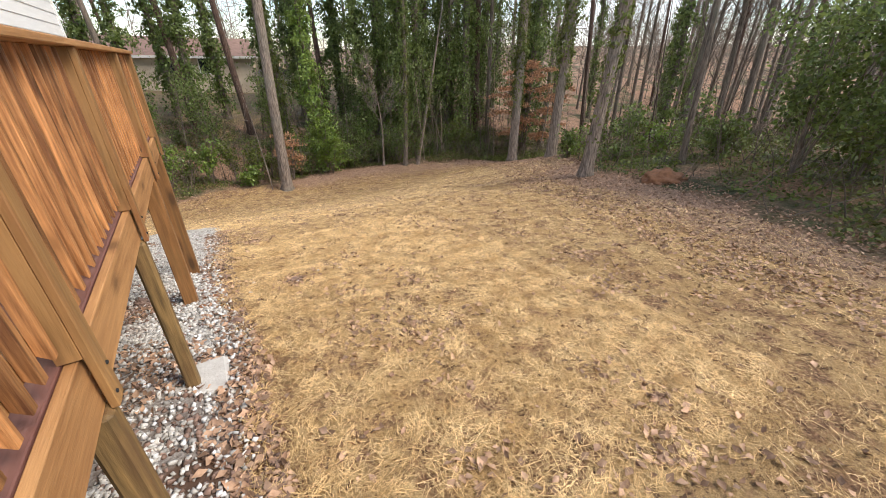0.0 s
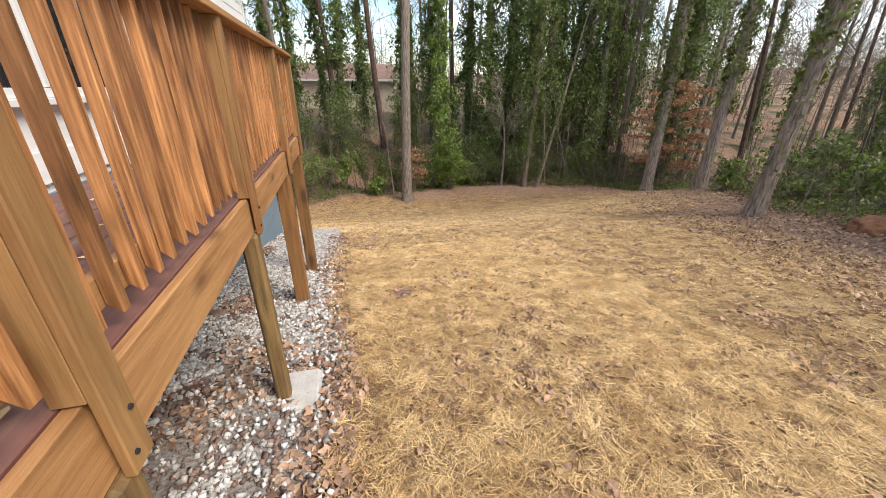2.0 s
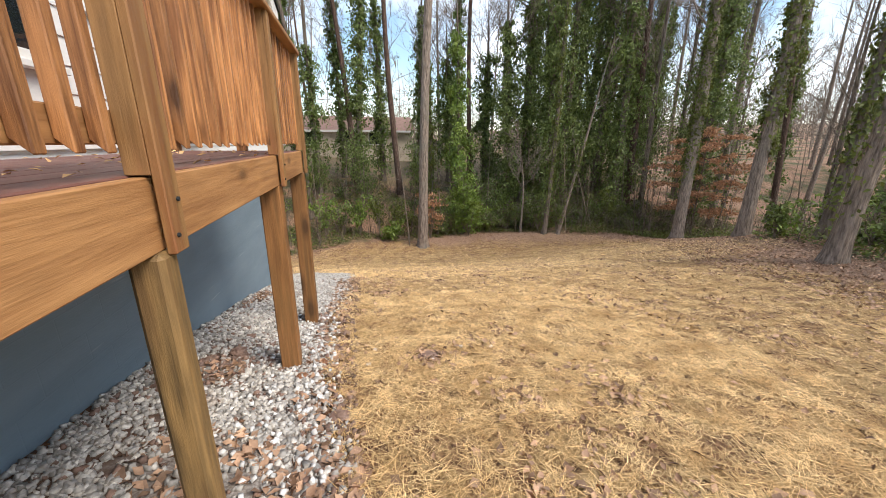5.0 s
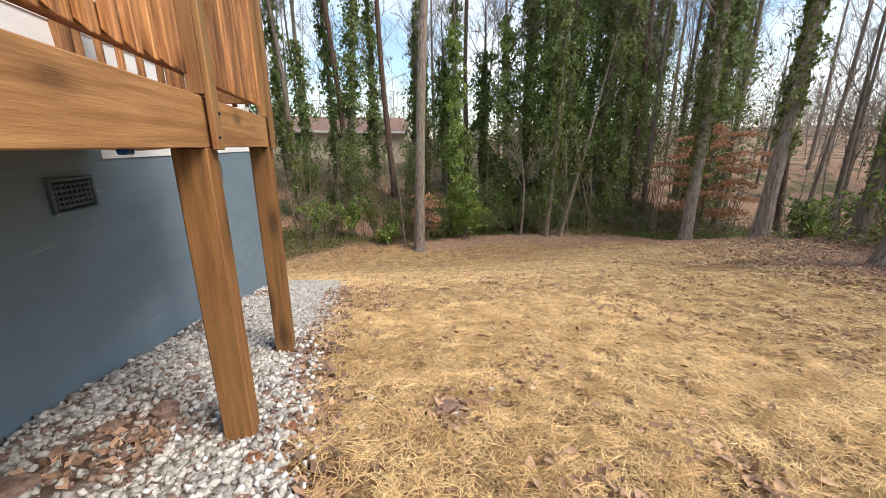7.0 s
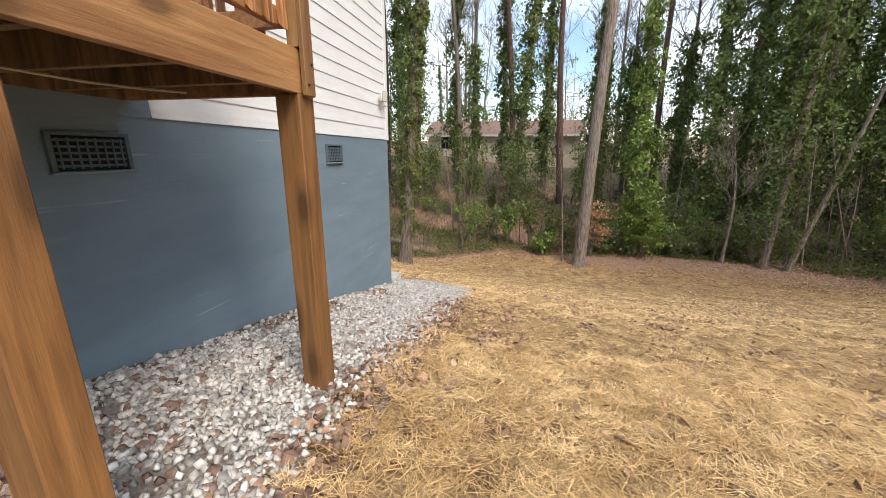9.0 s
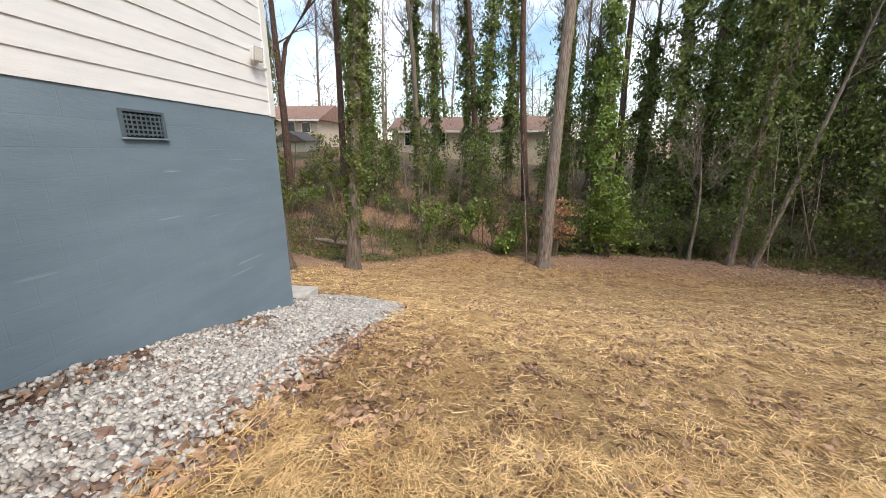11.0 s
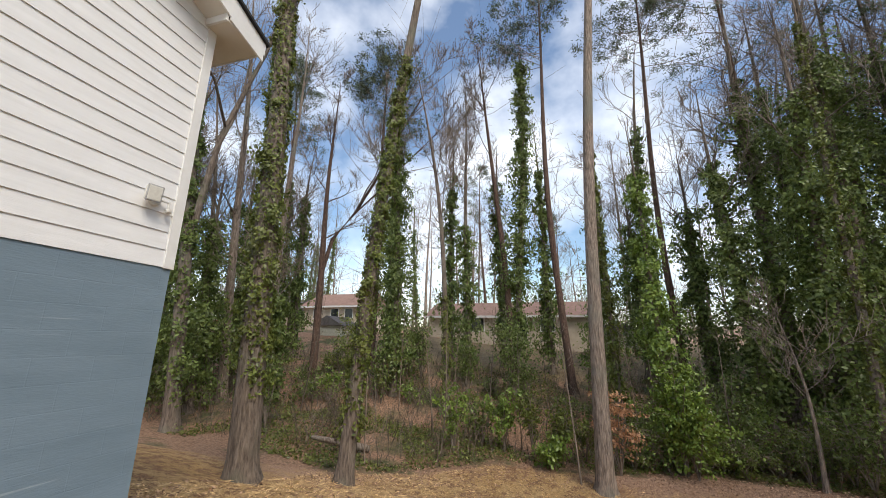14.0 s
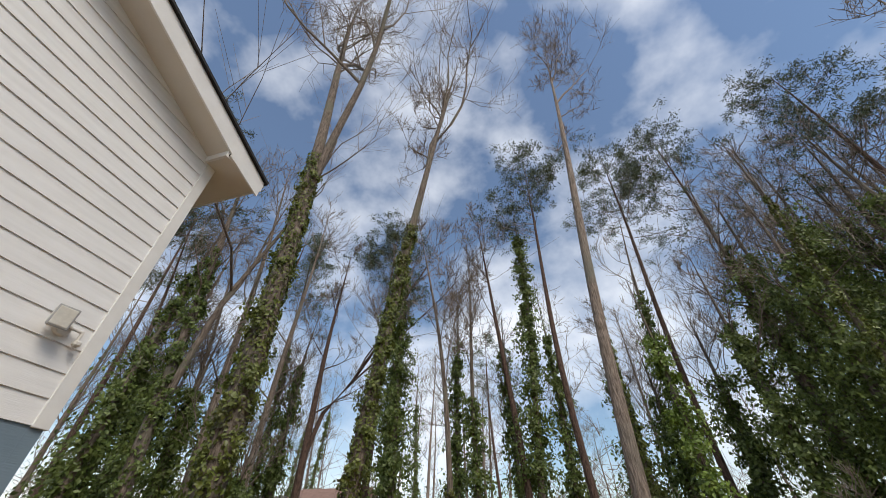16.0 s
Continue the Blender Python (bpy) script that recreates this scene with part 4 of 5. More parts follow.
while len(spots) < 132 and tries < 6000:
    tries += 1
    if rng.uniform() < 0.56:
        p = (rng.uniform(17, 60), rng.uniform(-10, 42))
    else:
        p = (rng.uniform(-50, 32), rng.uniform(33, 80))
    if float(inside(np.array([p[0]]), np.array([p[1]]), LAWN)[0]) > -3 or (-34 < p[0] < 9 and 34 < p[1] < 56) or (p[0] < 25 and 11 < p[1] < 25):
        continue
    if min([math.hypot(p[0] - q[0], p[1] - q[1]) for q in spots] + [9]) < 1.9:
        continue
    spots.append(p)
while len(spots) < 146:
    p = (rng.uniform(-36, -13), rng.uniform(19, 33))
    if min(math.hypot(p[0] - q[0], p[1] - q[1]) for q in spots) > 2.0:
        spots.append(p)
for i, p in enumerate(spots):
    k = kinds[int(rng.choice(5, p=[0.26, 0.26, 0.22, 0.16, 0.10]))]
    s = rng.uniform(0.8, 1.2)
    copy_thing(k, Matrix.Translation((p[0], p[1], drop(*p) - 0.1)) @ pose(0, 0, 0, rng.normal(0, 2.5), rng.normal(0, 2.5), rng.uniform(0, 360)) @ Matrix.Diagonal((s, s, s, 1)))


def shrub(place, wide, high, count, size, material, label, stems=7, name="shrub", flat=False):
    """A bush: stems from the ground and leaves in sprays about them."""
    t = group_at(name, (place[0], place[1], drop(*place) - 0.03), label, "shrub" if name == "shrub" else "tree", "shrubs at the wood's edge")
    strands, tips = [], []
    for _ in range(stems):
        th = rng.uniform(0, 6.28)
        end = np.array([math.cos(th) * wide * rng.uniform(0.2, 1), math.sin(th) * wide * rng.uniform(0.2, 1), high * rng.uniform(0.55, 1)])
        pts = [end * u + np.array([0, 0, 0.15 * high * math.sin(u * 3)]) for u in np.linspace(0, 1, 6)]
        strands.append((pts, np.linspace(0.022, 0.006, 6)))
        for u in rng.uniform(0.25, 1, 7):
            b = end * u + np.array([0, 0, 0.15 * high * math.sin(u * 3)])
            side = rng.normal(size=3) * np.array([1, 1, 0.25 if flat else 0.5])
            tip = b + side / np.linalg.norm(side) * wide * rng.uniform(0.3, 0.75)
            strands.append(([b, (b + tip) / 2 + np.array([0, 0, 0.05]), tip], [0.009, 0.006, 0.004]))
            tips.append((b, tip))
    V, F = tubes(strands, 4)
    link_mesh("woody_frame", raw("woody_frame", V, F), M_TWIG, t)
    pick = rng.integers(0, len(tips), count)
    u = rng.uniform(0.3, 1.08, count)[:, None]
    B, T = np.array([a for a, _ in tips])[pick], np.array([c for _, c in tips])[pick]
    P = B + (T - B) * u + rng.normal(0, 0.09 * wide + 0.03, (count, 3)) * ([1, 1, 0.35] if flat else [1, 1, 0.8])
    P[:, 2] = np.maximum(P[:, 2], 0.05)
    V, F = leaf_cloud(P, size, None, 0.3)
    link_mesh("foliage", raw("foliage", V, F), material, t)
    return t


shrub((6.9, 24.9), 1.0, 4.6, 2600, 0.15, M_PRIVET, "tall bright green evergreen shrub", 16)
shrub((7.2, 24.6), 1.3, 2.6, 2200, 0.15, M_PRIVET, "bright green evergreen shrub at the wood edge", 10)
shrub((2.6, 24.4), 0.6, 2.6, 900, 0.14, M_IVY, "loose evergreen shrub with glossy leaves", 9)
shrub((0.3, 25.0), 0.8, 2.6, 900, 0.16, M_PRIVET, "thin evergreen sapling with sparse leaves", 6)
shrub((2.2, 23.9), 0.7, 1.1, 900, 0.16, M_PRIVET, "low yellow-green shrub at the lawn edge", 7)
shrub((4.6, 24.2), 1.0, 3.0, 1100, 0.13, M_BEECH, "young beech holding copper leaves", 8, flat=True)
shrub((12.0, 24.4), 1.6, 3.0, 1200, 0.14, M_IVY_DARK, "grey-green straggling evergreen shrub", 9)


def beech(place, wide, high, layers, label):
    """A young beech: one stem, level limbs in tiers, and flat sprays of held leaves along each."""
    t = group_at("beech_tree", (place[0], place[1], drop(*place) - 0.03), label, "tree")
    stem = [np.array([0.06 * math.sin(u * 5), 0.05 * math.sin(u * 4 + 1), high * u]) for u in np.linspace(0, 1, 9)]
    strands, P = [(stem, np.linspace(0.075, 0.015, 9))], []
    for k in range(layers):
        h = high * (0.2 + 0.78 * k / layers)
        reach = wide * (1.05 - 0.45 * abs(k / layers - 0.45) * 2) * rng.uniform(0.7, 1.15)
        th = k * 2.4 + rng.normal(0, 0.3)
        way = np.array([math.cos(th), math.sin(th), 0.0])
        side = np.array([-way[1], way[0], 0.0])
        base = np.array([0.0, 0.0, h])
        strands.append(([base + way * reach * u + [0, 0, 0.35 * math.sin(u * 2.6)] for u in np.linspace(0, 1, 6)], np.linspace(0.028, 0.006, 6)))
        for _ in range(16):
            u = rng.uniform(0.2, 1)
            b = base + way * reach * u + [0, 0, 0.35 * math.sin(u * 2.6)]
            tip = b + (way * rng.uniform(0.2, 0.7) + side * rng.uniform(-1, 1)) * reach * 0.42 * (1.2 - 0.5 * u) + [0, 0, rng.normal(-0.02, 0.06)]
            strands.append(([b, (b + tip) / 2 + [0, 0, 0.04], tip], [0.008, 0.006, 0.003]))
            n = 26
            v = rng.uniform(0.15, 1.08, n)[:, None]
            P.append(b + (tip - b) * v + rng.normal(0, 1, (n, 3)) * [0.09, 0.09, 0.05])
    V, F = tubes(strands, 4)
    link_mesh("woody_frame", raw("woody_frame", V, F), M_BRUSH, t)
    P = np.concatenate(P)
    V, F = leaf_cloud(P, 0.15, np.tile([0, 0, 0.5], (len(P), 1)), 0.5)
    link_mesh("foliage", raw("foliage", V, F), M_BEECH, t, "curled copper-coloured leaves")


beech((20.7, 20.9), 2.9, 6.6, 26, "small beech tree holding copper winter leaves")
for px, py, w, h, c in ((13.2, 3.4, 1.9, 5.4, 5200), (12.4, 1.2, 1.9, 4.6, 5200), (11.6, -1.2, 1.8, 4.4, 4000), (16.5, 0.6, 2.2, 6.0, 4000)):
    shrub((px, py), w, h, c, 0.12, M_IVY_DARK, "dark glossy holly thicket beside the lawn", 10)
for i in range(64):
    e = rng.uniform(0, 1)
    px, py = (rng.uniform(13.5, 21), rng.uniform(-3, 13)) if i % 2 else (rng.uniform(-13, 15), rng.uniform(25.0, 32))
    shrub((px, py), rng.uniform(0.5, 1.2), rng.uniform(0.6, 2.6), 420, 0.15, (M_IVY_DARK, M_IVY, M_PRIVET)[i % 3], "low evergreen undergrowth shrub", 6)

for i in range(56):
    px, py = rng.uniform(4.5, 21), rng.uniform(24.0, 27.6)
    if float(inside(np.array([px]), np.array([py]), LAWN)[0]) > -0.4:
        continue
    shrub((px, py), rng.uniform(0.6, 1.3), rng.uniform(0.6, 1.9), 620, 0.10, (M_IVY, M_IVY_DARK, M_IVY_DARK, M_PRIVET)[i % 4], "straggling grey-green shrub at the wood edge", 7, flat=bool(i % 2))
for i in range(12):
    px, py = rng.uniform(-24, -8), rng.uniform(19.5, 29)
    shrub((px, py), rng.uniform(0.8, 1.5), rng.uniform(1.0, 3.2), 700, 0.15, M_IVY_DARK if i % 2 else M_IVY, "evergreen shrub on the leafy bank", 8)

for px, py, w, h, c, m in ((-1.6, 23.9, 0.7, 2.6, 700, M_PRIVET), (1.5, 24.6, 0.5, 3.0, 700, M_IVY), (0.6, 28.5, 1.0, 4.4, 1500, M_IVY_DARK), (-9.6, 22.5, 0.8, 3.6, 1200, M_IVY_DARK),
                           (-2.2, 29.4, 0.9, 3.4, 1200, M_IVY_DARK), (-5.2, 30.2, 1.2, 4.2, 1700, M_IVY_DARK), (4.9, 29.6, 1.1, 4.4, 1700, M_IVY_DARK), (-8.2, 27.4, 1.0, 4.6, 1500, M_IVY),
                           (-16.0, 26.4, 1.8, 6.5, 2600, M_IVY_DARK), (-19.0, 24.0, 1.8, 6.0, 2600, M_IVY_DARK), (9.2, 26.6, 1.2, 3.4, 1500, M_IVY_DARK), (17.0, 24.4, 1.4, 2.4, 1500, M_IVY)):
    shrub((px, py), w, h, c, 0.14, m, "upright evergreen sapling with glossy leaves", 8)

# undergrowth: ivy mat and bare brush
N = 170000
ux = np.concatenate([rng.uniform(-12, 24, N // 2), rng.uniform(8.5, 30, N // 2)])
uy = np.concatenate([rng.uniform(20, 34, N // 2), rng.uniform(-6, 28, N // 2)])
dist = inside(ux, uy, LAWN)
patchy = np.array([noise.noise((a * 0.35, c * 0.35, 3)) for a, c in zip(ux, uy)])
keep = (dist < -0.25) & (patchy > np.where(dist > -6, -0.22, -0.08))
ux, uy, patchy = ux[keep], uy[keep], patchy[keep]
P = np.stack([ux, uy, ground_z(ux, uy) + rng.uniform(0, 1, len(ux)) ** 2 * (0.12 + 0.8 * np.clip(patchy + 0.1, 0, 1))], 1)
V, F = leaf_cloud(P, 0.11, np.tile([0, 0, 0.8], (len(P), 1)), 0)
tagged(link_mesh("ivy_ground_cover", raw("ivy_ground_cover", V, F), M_IVY), "ivy covering the woodland floor", "ground cover", kind="stuff")
strands = []
for k in range(3600):
    px, py = (rng.uniform(-16, 26), rng.uniform(21, 33)) if rng.uniform() < 0.65 else (rng.uniform(10, 32), rng.uniform(-6, 26))
    if float(inside(np.array([px]), np.array([py]), LAWN)[0]) > -0.3:
        continue
    h = rng.uniform(0.4, 1.6) if k % (14 if px > 15 else 45) else rng.uniform(3, 7)
    b = np.array([px, py, float(ground_z(px, py)) - 0.05])
    d = np.array([rng.normal(0, 0.35), rng.normal(0, 0.35), 1.0]) if h < 3 else np.array([rng.normal(0, 0.1), rng.normal(0, 0.1), 1.0])
    end = b + d * h
    strands.append(([b, b + d * h * 0.5 + rng.normal(0, 0.06, 3), end], [0.012 + 0.004 * h, 0.008 + 0.003 * h, 0.004]))
    for _ in range(4 if h < 3 else 10):
        u = rng.uniform(0.3, 0.9)
        p = b + d * h * u
        strands.append(([p, p + rng.normal(0, 0.2, 3) * min(h, 3) * 0.5 + [0, 0, 0.1 * h], p + rng.normal(0, 0.3, 3) * min(h, 3) * 0.7 + [0, 0, 0.12 * h]], [0.007, 0.005, 0.003]))
V, F = tubes(strands, 3)
tagged(link_mesh("brush", raw("brush", V, F), M_BRUSH), "bare tangled brush of the woodland edge", "brush", kind="stuff")

# far woods on the horizon
strands = []
for _ in range(1000):
    a = rng.uniform(-60, 120) if rng.uniform() < 0.6 else rng.uniform(35, 110)
    r = rng.uniform(60, 170)
    px, py = r * math.sin(radians(a)), r * math.cos(radians(a))
    h = rng.uniform(5, 16)
    b = np.array([px, py, float(ground_z(px, py)) - 0.5])
    strands.append(([b, b + [rng.normal(0, 0.5), rng.normal(0, 0.5), h * 0.6], b + [rng.normal(0, 1), rng.normal(0, 1), h]], [0.08, 0.05, 0.02]))
    for _ in range(13):
        p = b + [0, 0, h * rng.uniform(0.15, 0.9)]
        d = rng.normal(0, 1, 3) * [1.4, 1.4, 0.6] + [0, 0, 1.0]
        strands.append(([p, p + d * 0.6 + rng.normal(0, 0.2, 3), p + d * rng.uniform(1.5, 2.6)], [0.05, 0.035, 0.02]))
V, F = tubes(strands, 3)
tagged(link_mesh("distant_woods", raw("distant_woods", V, F), M_TWIG), "bare distant winter woods", "woods", kind="stuff")


# ---- houses behind the trees ----
def far_house(x0, x1, y0, depth, z0, wall_h, roof_h, wall_m, roof_m, label, windows, over=0.5, name="neighbour_house"):
    h = group_at(name, (0, 0, 0), label, "house")
    part("wall", box((x0, y0, z0 - 2), (x1, y0 + depth, z0 + wall_h)), wall_m, h)
    part("roof", prism([(y0 - over, z0 + wall_h), (y0 + depth + over, z0 + wall_h), (y0 + depth / 2, z0 + wall_h + roof_h)], "x", x0 - over, x1 + over), roof_m, h)
    part("fascia", box((x0 - over, y0 - over - 0.06, z0 + wall_h - 0.16), (x1 + over, y0 - over - 0.01, z0 + wall_h + 0.04)), M_TRIM, h)
    for wx, wz, ww, wh in windows:
        w = part("window", box((wx - ww / 2 - 0.1, y0 - 0.05, wz - 0.1), (wx + ww / 2 + 0.1, y0 - 0.002, wz + wh + 0.1)), M_TRIM, h)
        part("pane", box((wx - ww / 2, y0 - 0.07, wz), (wx + ww / 2, y0 - 0.052, wz + wh)), M_GLASS, w)
    return h


far_house(-25.5, -18.2, 46, 8, -0.5, 4.0, 1.9, M_CREAM, M_TILE, "cream two-storey house with a red-brown shingle roof", [(-19.5, 2.2, 0.9, 1.0), (-21.3, 2.2, 0.9, 1.0), (-23.6, 2.2, 0.9, 1.0)])
far_house(-9.5, 6.2, 45, 8, -0.7, 2.9, 1.7, M_CREAM, M_TILE, "long low house with a red-brown shingle roof", [(-7.5, 0.8, 1.2, 1.2), (-4.5, 0.8, 1.2, 1.2), (-0.5, 0.2, 1.5, 1.9), (2.2, 0.8, 1.2, 1.2)])
far_house(-36, -27.5, 45, 8, -0.3, 3.2, 1.8, M_CREAM, M_SHEDROOF, "low house with a dark roof and raised deck", [(-29.3, 1.3, 1.0, 1.2), (-32, 1.3, 1.0, 1.2)])
ndeck = group_at("neighbour_deck", (0, 0, 0), "dark raised wooden deck behind a neighbouring house", "deck")
part("platform", box((-34, 41.8, 0.75), (-26.5, 44.9, 0.95)), M_TREATED, ndeck)
for px in (-33.8, -31.4, -29.0, -26.7):
    part("post", box((px - 0.08, 41.9, -2.5), (px + 0.08, 42.06, 2.9)), M_TREATED, ndeck)
part("rail", box((-34, 41.82, 1.7), (-26.5, 41.9, 1.8)), M_TREATED, ndeck)
part("awning", prism([(41.4, 2.7), (45, 3.1), (45, 3.2), (41.4, 2.8)], "x", -34.4, -26.2), M_SHEDROOF, ndeck)


def shed(x0, x1, y0, y1, z0, wall_h, roof_h, label):
    h = group_at("shed", (0, 0, 0), label, "shed", "garden sheds")
    z = z0 + 0.35
    for px in (x0 + 0.1, x1 - 0.25):
        for py in (y0 + 0.1, y1 - 0.25):
            part("pier", box((px, py, z0 - 1.2), (px + 0.18, py + 0.18, z)), M_BRICK, h)
    part("wall", box((x0, y0, z), (x1, y1, z + wall_h)), M_SHED, h)
    k = 0
    while k * 0.14 < wall_h - 0.1:
        part("siding_board", prism([(y0 - 0.02, z + k * 0.14), (y0 - 0.004, z + k * 0.14 + 0.13), (y0 - 0.002, z + k * 0.14)], "x", x0, x1), M_SHED, h)
        k += 1
    part("roof", prism([(x0 - 0.25, z + wall_h), (x1 + 0.25, z + wall_h), ((x0 + x1) / 2, z + wall_h + roof_h)], "y", y0 - 0.25, y1 + 0.25), M_SHEDROOF, h)


shed(-18.6, -15.6, 38.2, 41, -1.3, 2.0, 0.9, "weathered cream garden shed raised on piers")
shed(6.1, 8.7, 39.6, 42.5, -0.9, 1.35, 0.7, "small cream garden shed raised on brick piers")

# fallen log and clay heap
log_pts = [(np.array([-6.4, 21.2, drop(-6.4, 21.2) + 0.55]) * (1 - u) + np.array([-4.7, 22.6, drop(-4.7, 22.6) + 0.12]) * u) for u in np.linspace(0, 1, 6)]
V, F = tubes([(log_pts, [0.06, 0.1, 0.11, 0.13, 0.14, 0.13]), ([log_pts[2], log_pts[2] + np.array([0.3, -0.3, 0.5]), log_pts[2] + np.array([0.7, -0.2, 0.9])], [0.07, 0.05, 0.02])], 10)
tagged(link_mesh("fallen_log", raw("fallen_log", V, F), M_BARK_PALE, smooth=True), "pale fallen branch lying in the undergrowth", "log")
heap = bmesh.new()
bmesh.ops.create_icosphere(heap, subdivisions=4, radius=1)
for v in heap.verts:
    n3 = noise.noise(v.co * 2.2) * 0.14 + noise.noise(v.co * 6) * 0.07
    v.co = Vector((v.co.x * (0.62 + n3), v.co.y * (0.5 + n3), v.co.z * (0.26 + 0.6 * n3)))
heap_ob = part("mound_of_clay", heap, M_CLAY, None, smooth=True)
heap_ob.location = (11.4, 5.6, drop(11.4, 5.6) + 0.02)
tagged(heap_ob, "heap of orange clay and dead leaves at the lawn's edge", "soil heap")

# ---- gravel bed and loose ground cover ----
N = 75000
sx, sy = rng.uniform(-1.95, 0.55, N), rng.uniform(0.2, 12.7, N)
d = inside(sx, sy, BED)
bare = np.array([noise.noise((a * 1.3, c * 1.3, 9)) + 0.5 * noise.noise((a * 3.1, c * 3.1, 2)) for a, c in zip(sx, sy)])
muddy = smooth(4.4, 2.6, sy) * 0.5 + 0.45 * np.exp(-((sx + 0.6) / 0.35) ** 2 - ((sy - 5.2) / 0.3) ** 2)
want = smooth(-0.18, 0.16, d) * np.where(bare > 0.24 - muddy * 1.5, 0.2, 1.0)
keep = (rng.uniform(0, 1, N) < want) & ((sx > WALL + 0.02) | (sy > CORNER + 0.03)) & ~((sx < -1.52) & (sy < 12.02) & (sy > 10.87))
sx, sy = sx[keep][:23000], sy[keep][:23000]
# a chip: a cube with its corners pulled about
chip_v = np.array([(x, y, z) for x in (-1, 1) for y in (-1, 1) for z in (-1, 1)]) * 0.66
chip_f = np.array([(0, 1, 3), (0, 3, 2), (4, 6, 7), (4, 7, 5), (0, 4, 5), (0, 5, 1), (2, 3, 7), (2, 7, 6), (0, 2, 6), (0, 6, 4), (1, 5, 7), (1, 7, 3)])


def stones(x, y, size, lift):
    n = len(x)
    z = np.array([drop(a, c) for a, c in zip(x, y)]) + lift
    q = rng.normal(size=(n, 3, 3))
    q, _ = np.linalg.qr(q)
    s = size * rng.uniform(0.55, 1.5, n)[:, None, None] * rng.uniform(0.6, 1.2, (n, 1, 3))
    V = (chip_v[None] * (1 + rng.normal(0, 0.2, (n, 8, 1)))) * s
    V = np.einsum("nij,nkj->nki", q, V) + np.stack([x, y, z], 1)[:, None]
    F = chip_f[None] + 8 * np.arange(n)[:, None, None]
    return V.reshape(-1, 3), F.reshape(-1, 3)


bx, by = np.meshgrid(np.arange(-1.95, 0.5, 0.05), np.arange(-2.9, 12.6, 0.05))
inb = inside(bx, by, BED)
cell = (inb[:-1, :-1] > -0.02) & (inb[1:, 1:] > -0.02)
bidx = np.arange(bx.size).reshape(bx.shape)
bz = np.array([drop(a, c) for a, c in zip(bx.ravel(), by.ravel())]) + 0.008 - 0.03 * smooth(0.1, -0.05, inb.ravel())
quads = np.stack([bidx[:-1, :-1], bidx[:-1, 1:], bidx[1:, 1:], bidx[1:, :-1]], 2)[cell]
bed = tagged(link_mesh("gravel_bed", raw("gravel_bed", np.stack([bx.ravel(), by.ravel(), bz], 1), quads), M_BED, smooth=True), "bed of white marble chips along the foundation", "gravel", kind="structure")
V, F = stones(sx, sy, 0.0195, 0.012)
tagged(link_mesh("gravel", raw("gravel", V, F), M_STONE, bed), "white marble chips", kind="stuff")
kx, ky = rng.uniform(-1.2, 0.45, 7000), rng.uniform(0.4, 10, 7000)
d = inside(kx, ky, BED)
keep = (d > -0.3) & (rng.uniform(0, 1, 7000) < np.where(d < 0.15, 0.7, 0.22) + 0.5 * smooth(4.2, 2.6, ky) + np.exp(-((kx + 0.6) / 0.4) ** 2 - ((ky - 5.2) / 0.35) ** 2))
V, F = stones(kx[keep], ky[keep], 0.02, 0.014)
tagged(link_mesh("brown_gravel", raw("brown_gravel", V, F), M_DIRTY, bed), "brown stones and clods among the chips", kind="stuff")
stone_meshes = []
for i in range(6):
    v = chip_v * (1 + rng.normal(0, 0.2, (8, 1))) * rng.uniform(0.65, 1.15, 3) * 0.021
    me = raw("stone", v, chip_f)
    me.materials.append(M_STONE_1)
    stone_meshes.append(me)
made = 0
while made < 260:
    px, py = rng.uniform(-0.5, 0.34), rng.uniform(1.8, 6.6)
    if float(inside(np.array([px]), np.array([py]), BED)[0]) < -0.12:
        continue
    o = new("stone", stone_meshes[made % 6])
    o.parent, o.location, o.rotation_euler = bed, (px, py, drop(px, py) + 0.03), tuple(rng.uniform(0, 6, 3))
    made += 1

# straw blades, thicker where the walk goes
def scatter(n, x0, x1, y0, y1, edge=0.0):
    x, y = rng.uniform(x0, x1, n), rng.uniform(y0, y1, n)
    ok = (inside(x, y, LAWN) > edge) & (inside(x, y, BED) < -0.02) & ((x > WALL) | (y > CORNER))
    return x[ok], y[ok]


def blades(x, y, long, wide, heap=0.03):
    """Straw in tufts: neighbours lie much the same way, and heaped tufts leave hollows between them."""
    tuft = np.array([noise.noise((a * 5.5, c * 5.5, 21)) + 0.5 * noise.noise((a * 13, c * 13, 4)) for a, c in zip(x, y)])
    keep = rng.uniform(0, 1, len(x)) < np.clip(0.6 + 0.9 * tuft, 0.15, 1)
    x, y, tuft = x[keep], y[keep], tuft[keep]
    n = len(x)
    z = np.array([drop(a, c) for a, c in zip(x, y)]) + heap * np.clip(tuft, 0, 1)
    th = np.array([7.0 * noise.noise((a * 1.6, c * 1.6, 33)) for a, c in zip(x, y)]) + rng.normal(0, 2.0, n)
    tilt = rng.normal(0.07, 0.13, n)
    L = long * rng.uniform(0.5, 1.6, n)
    d = np.stack([np.cos(th) * np.cos(tilt), np.sin(th) * np.cos(tilt), np.sin(tilt)], 1)
    s = np.stack([-np.sin(th), np.cos(th), rng.normal(0, 0.4, n)], 1) * (wide * rng.uniform(0.7, 1.5, n))[:, None]
    P = np.stack([x, y, z + rng.uniform(0.006, 0.022, n)], 1)
    tip = P + d * L[:, None]
    V = np.stack([P - s, P + s, tip + s * 0.5, tip - s * 0.5], 1).reshape(-1, 3)
    k = np.arange(n)[:, None] * 4
    return V, np.concatenate([k + [0, 1, 2], k + [0, 2, 3]], 1).reshape(-1, 3)


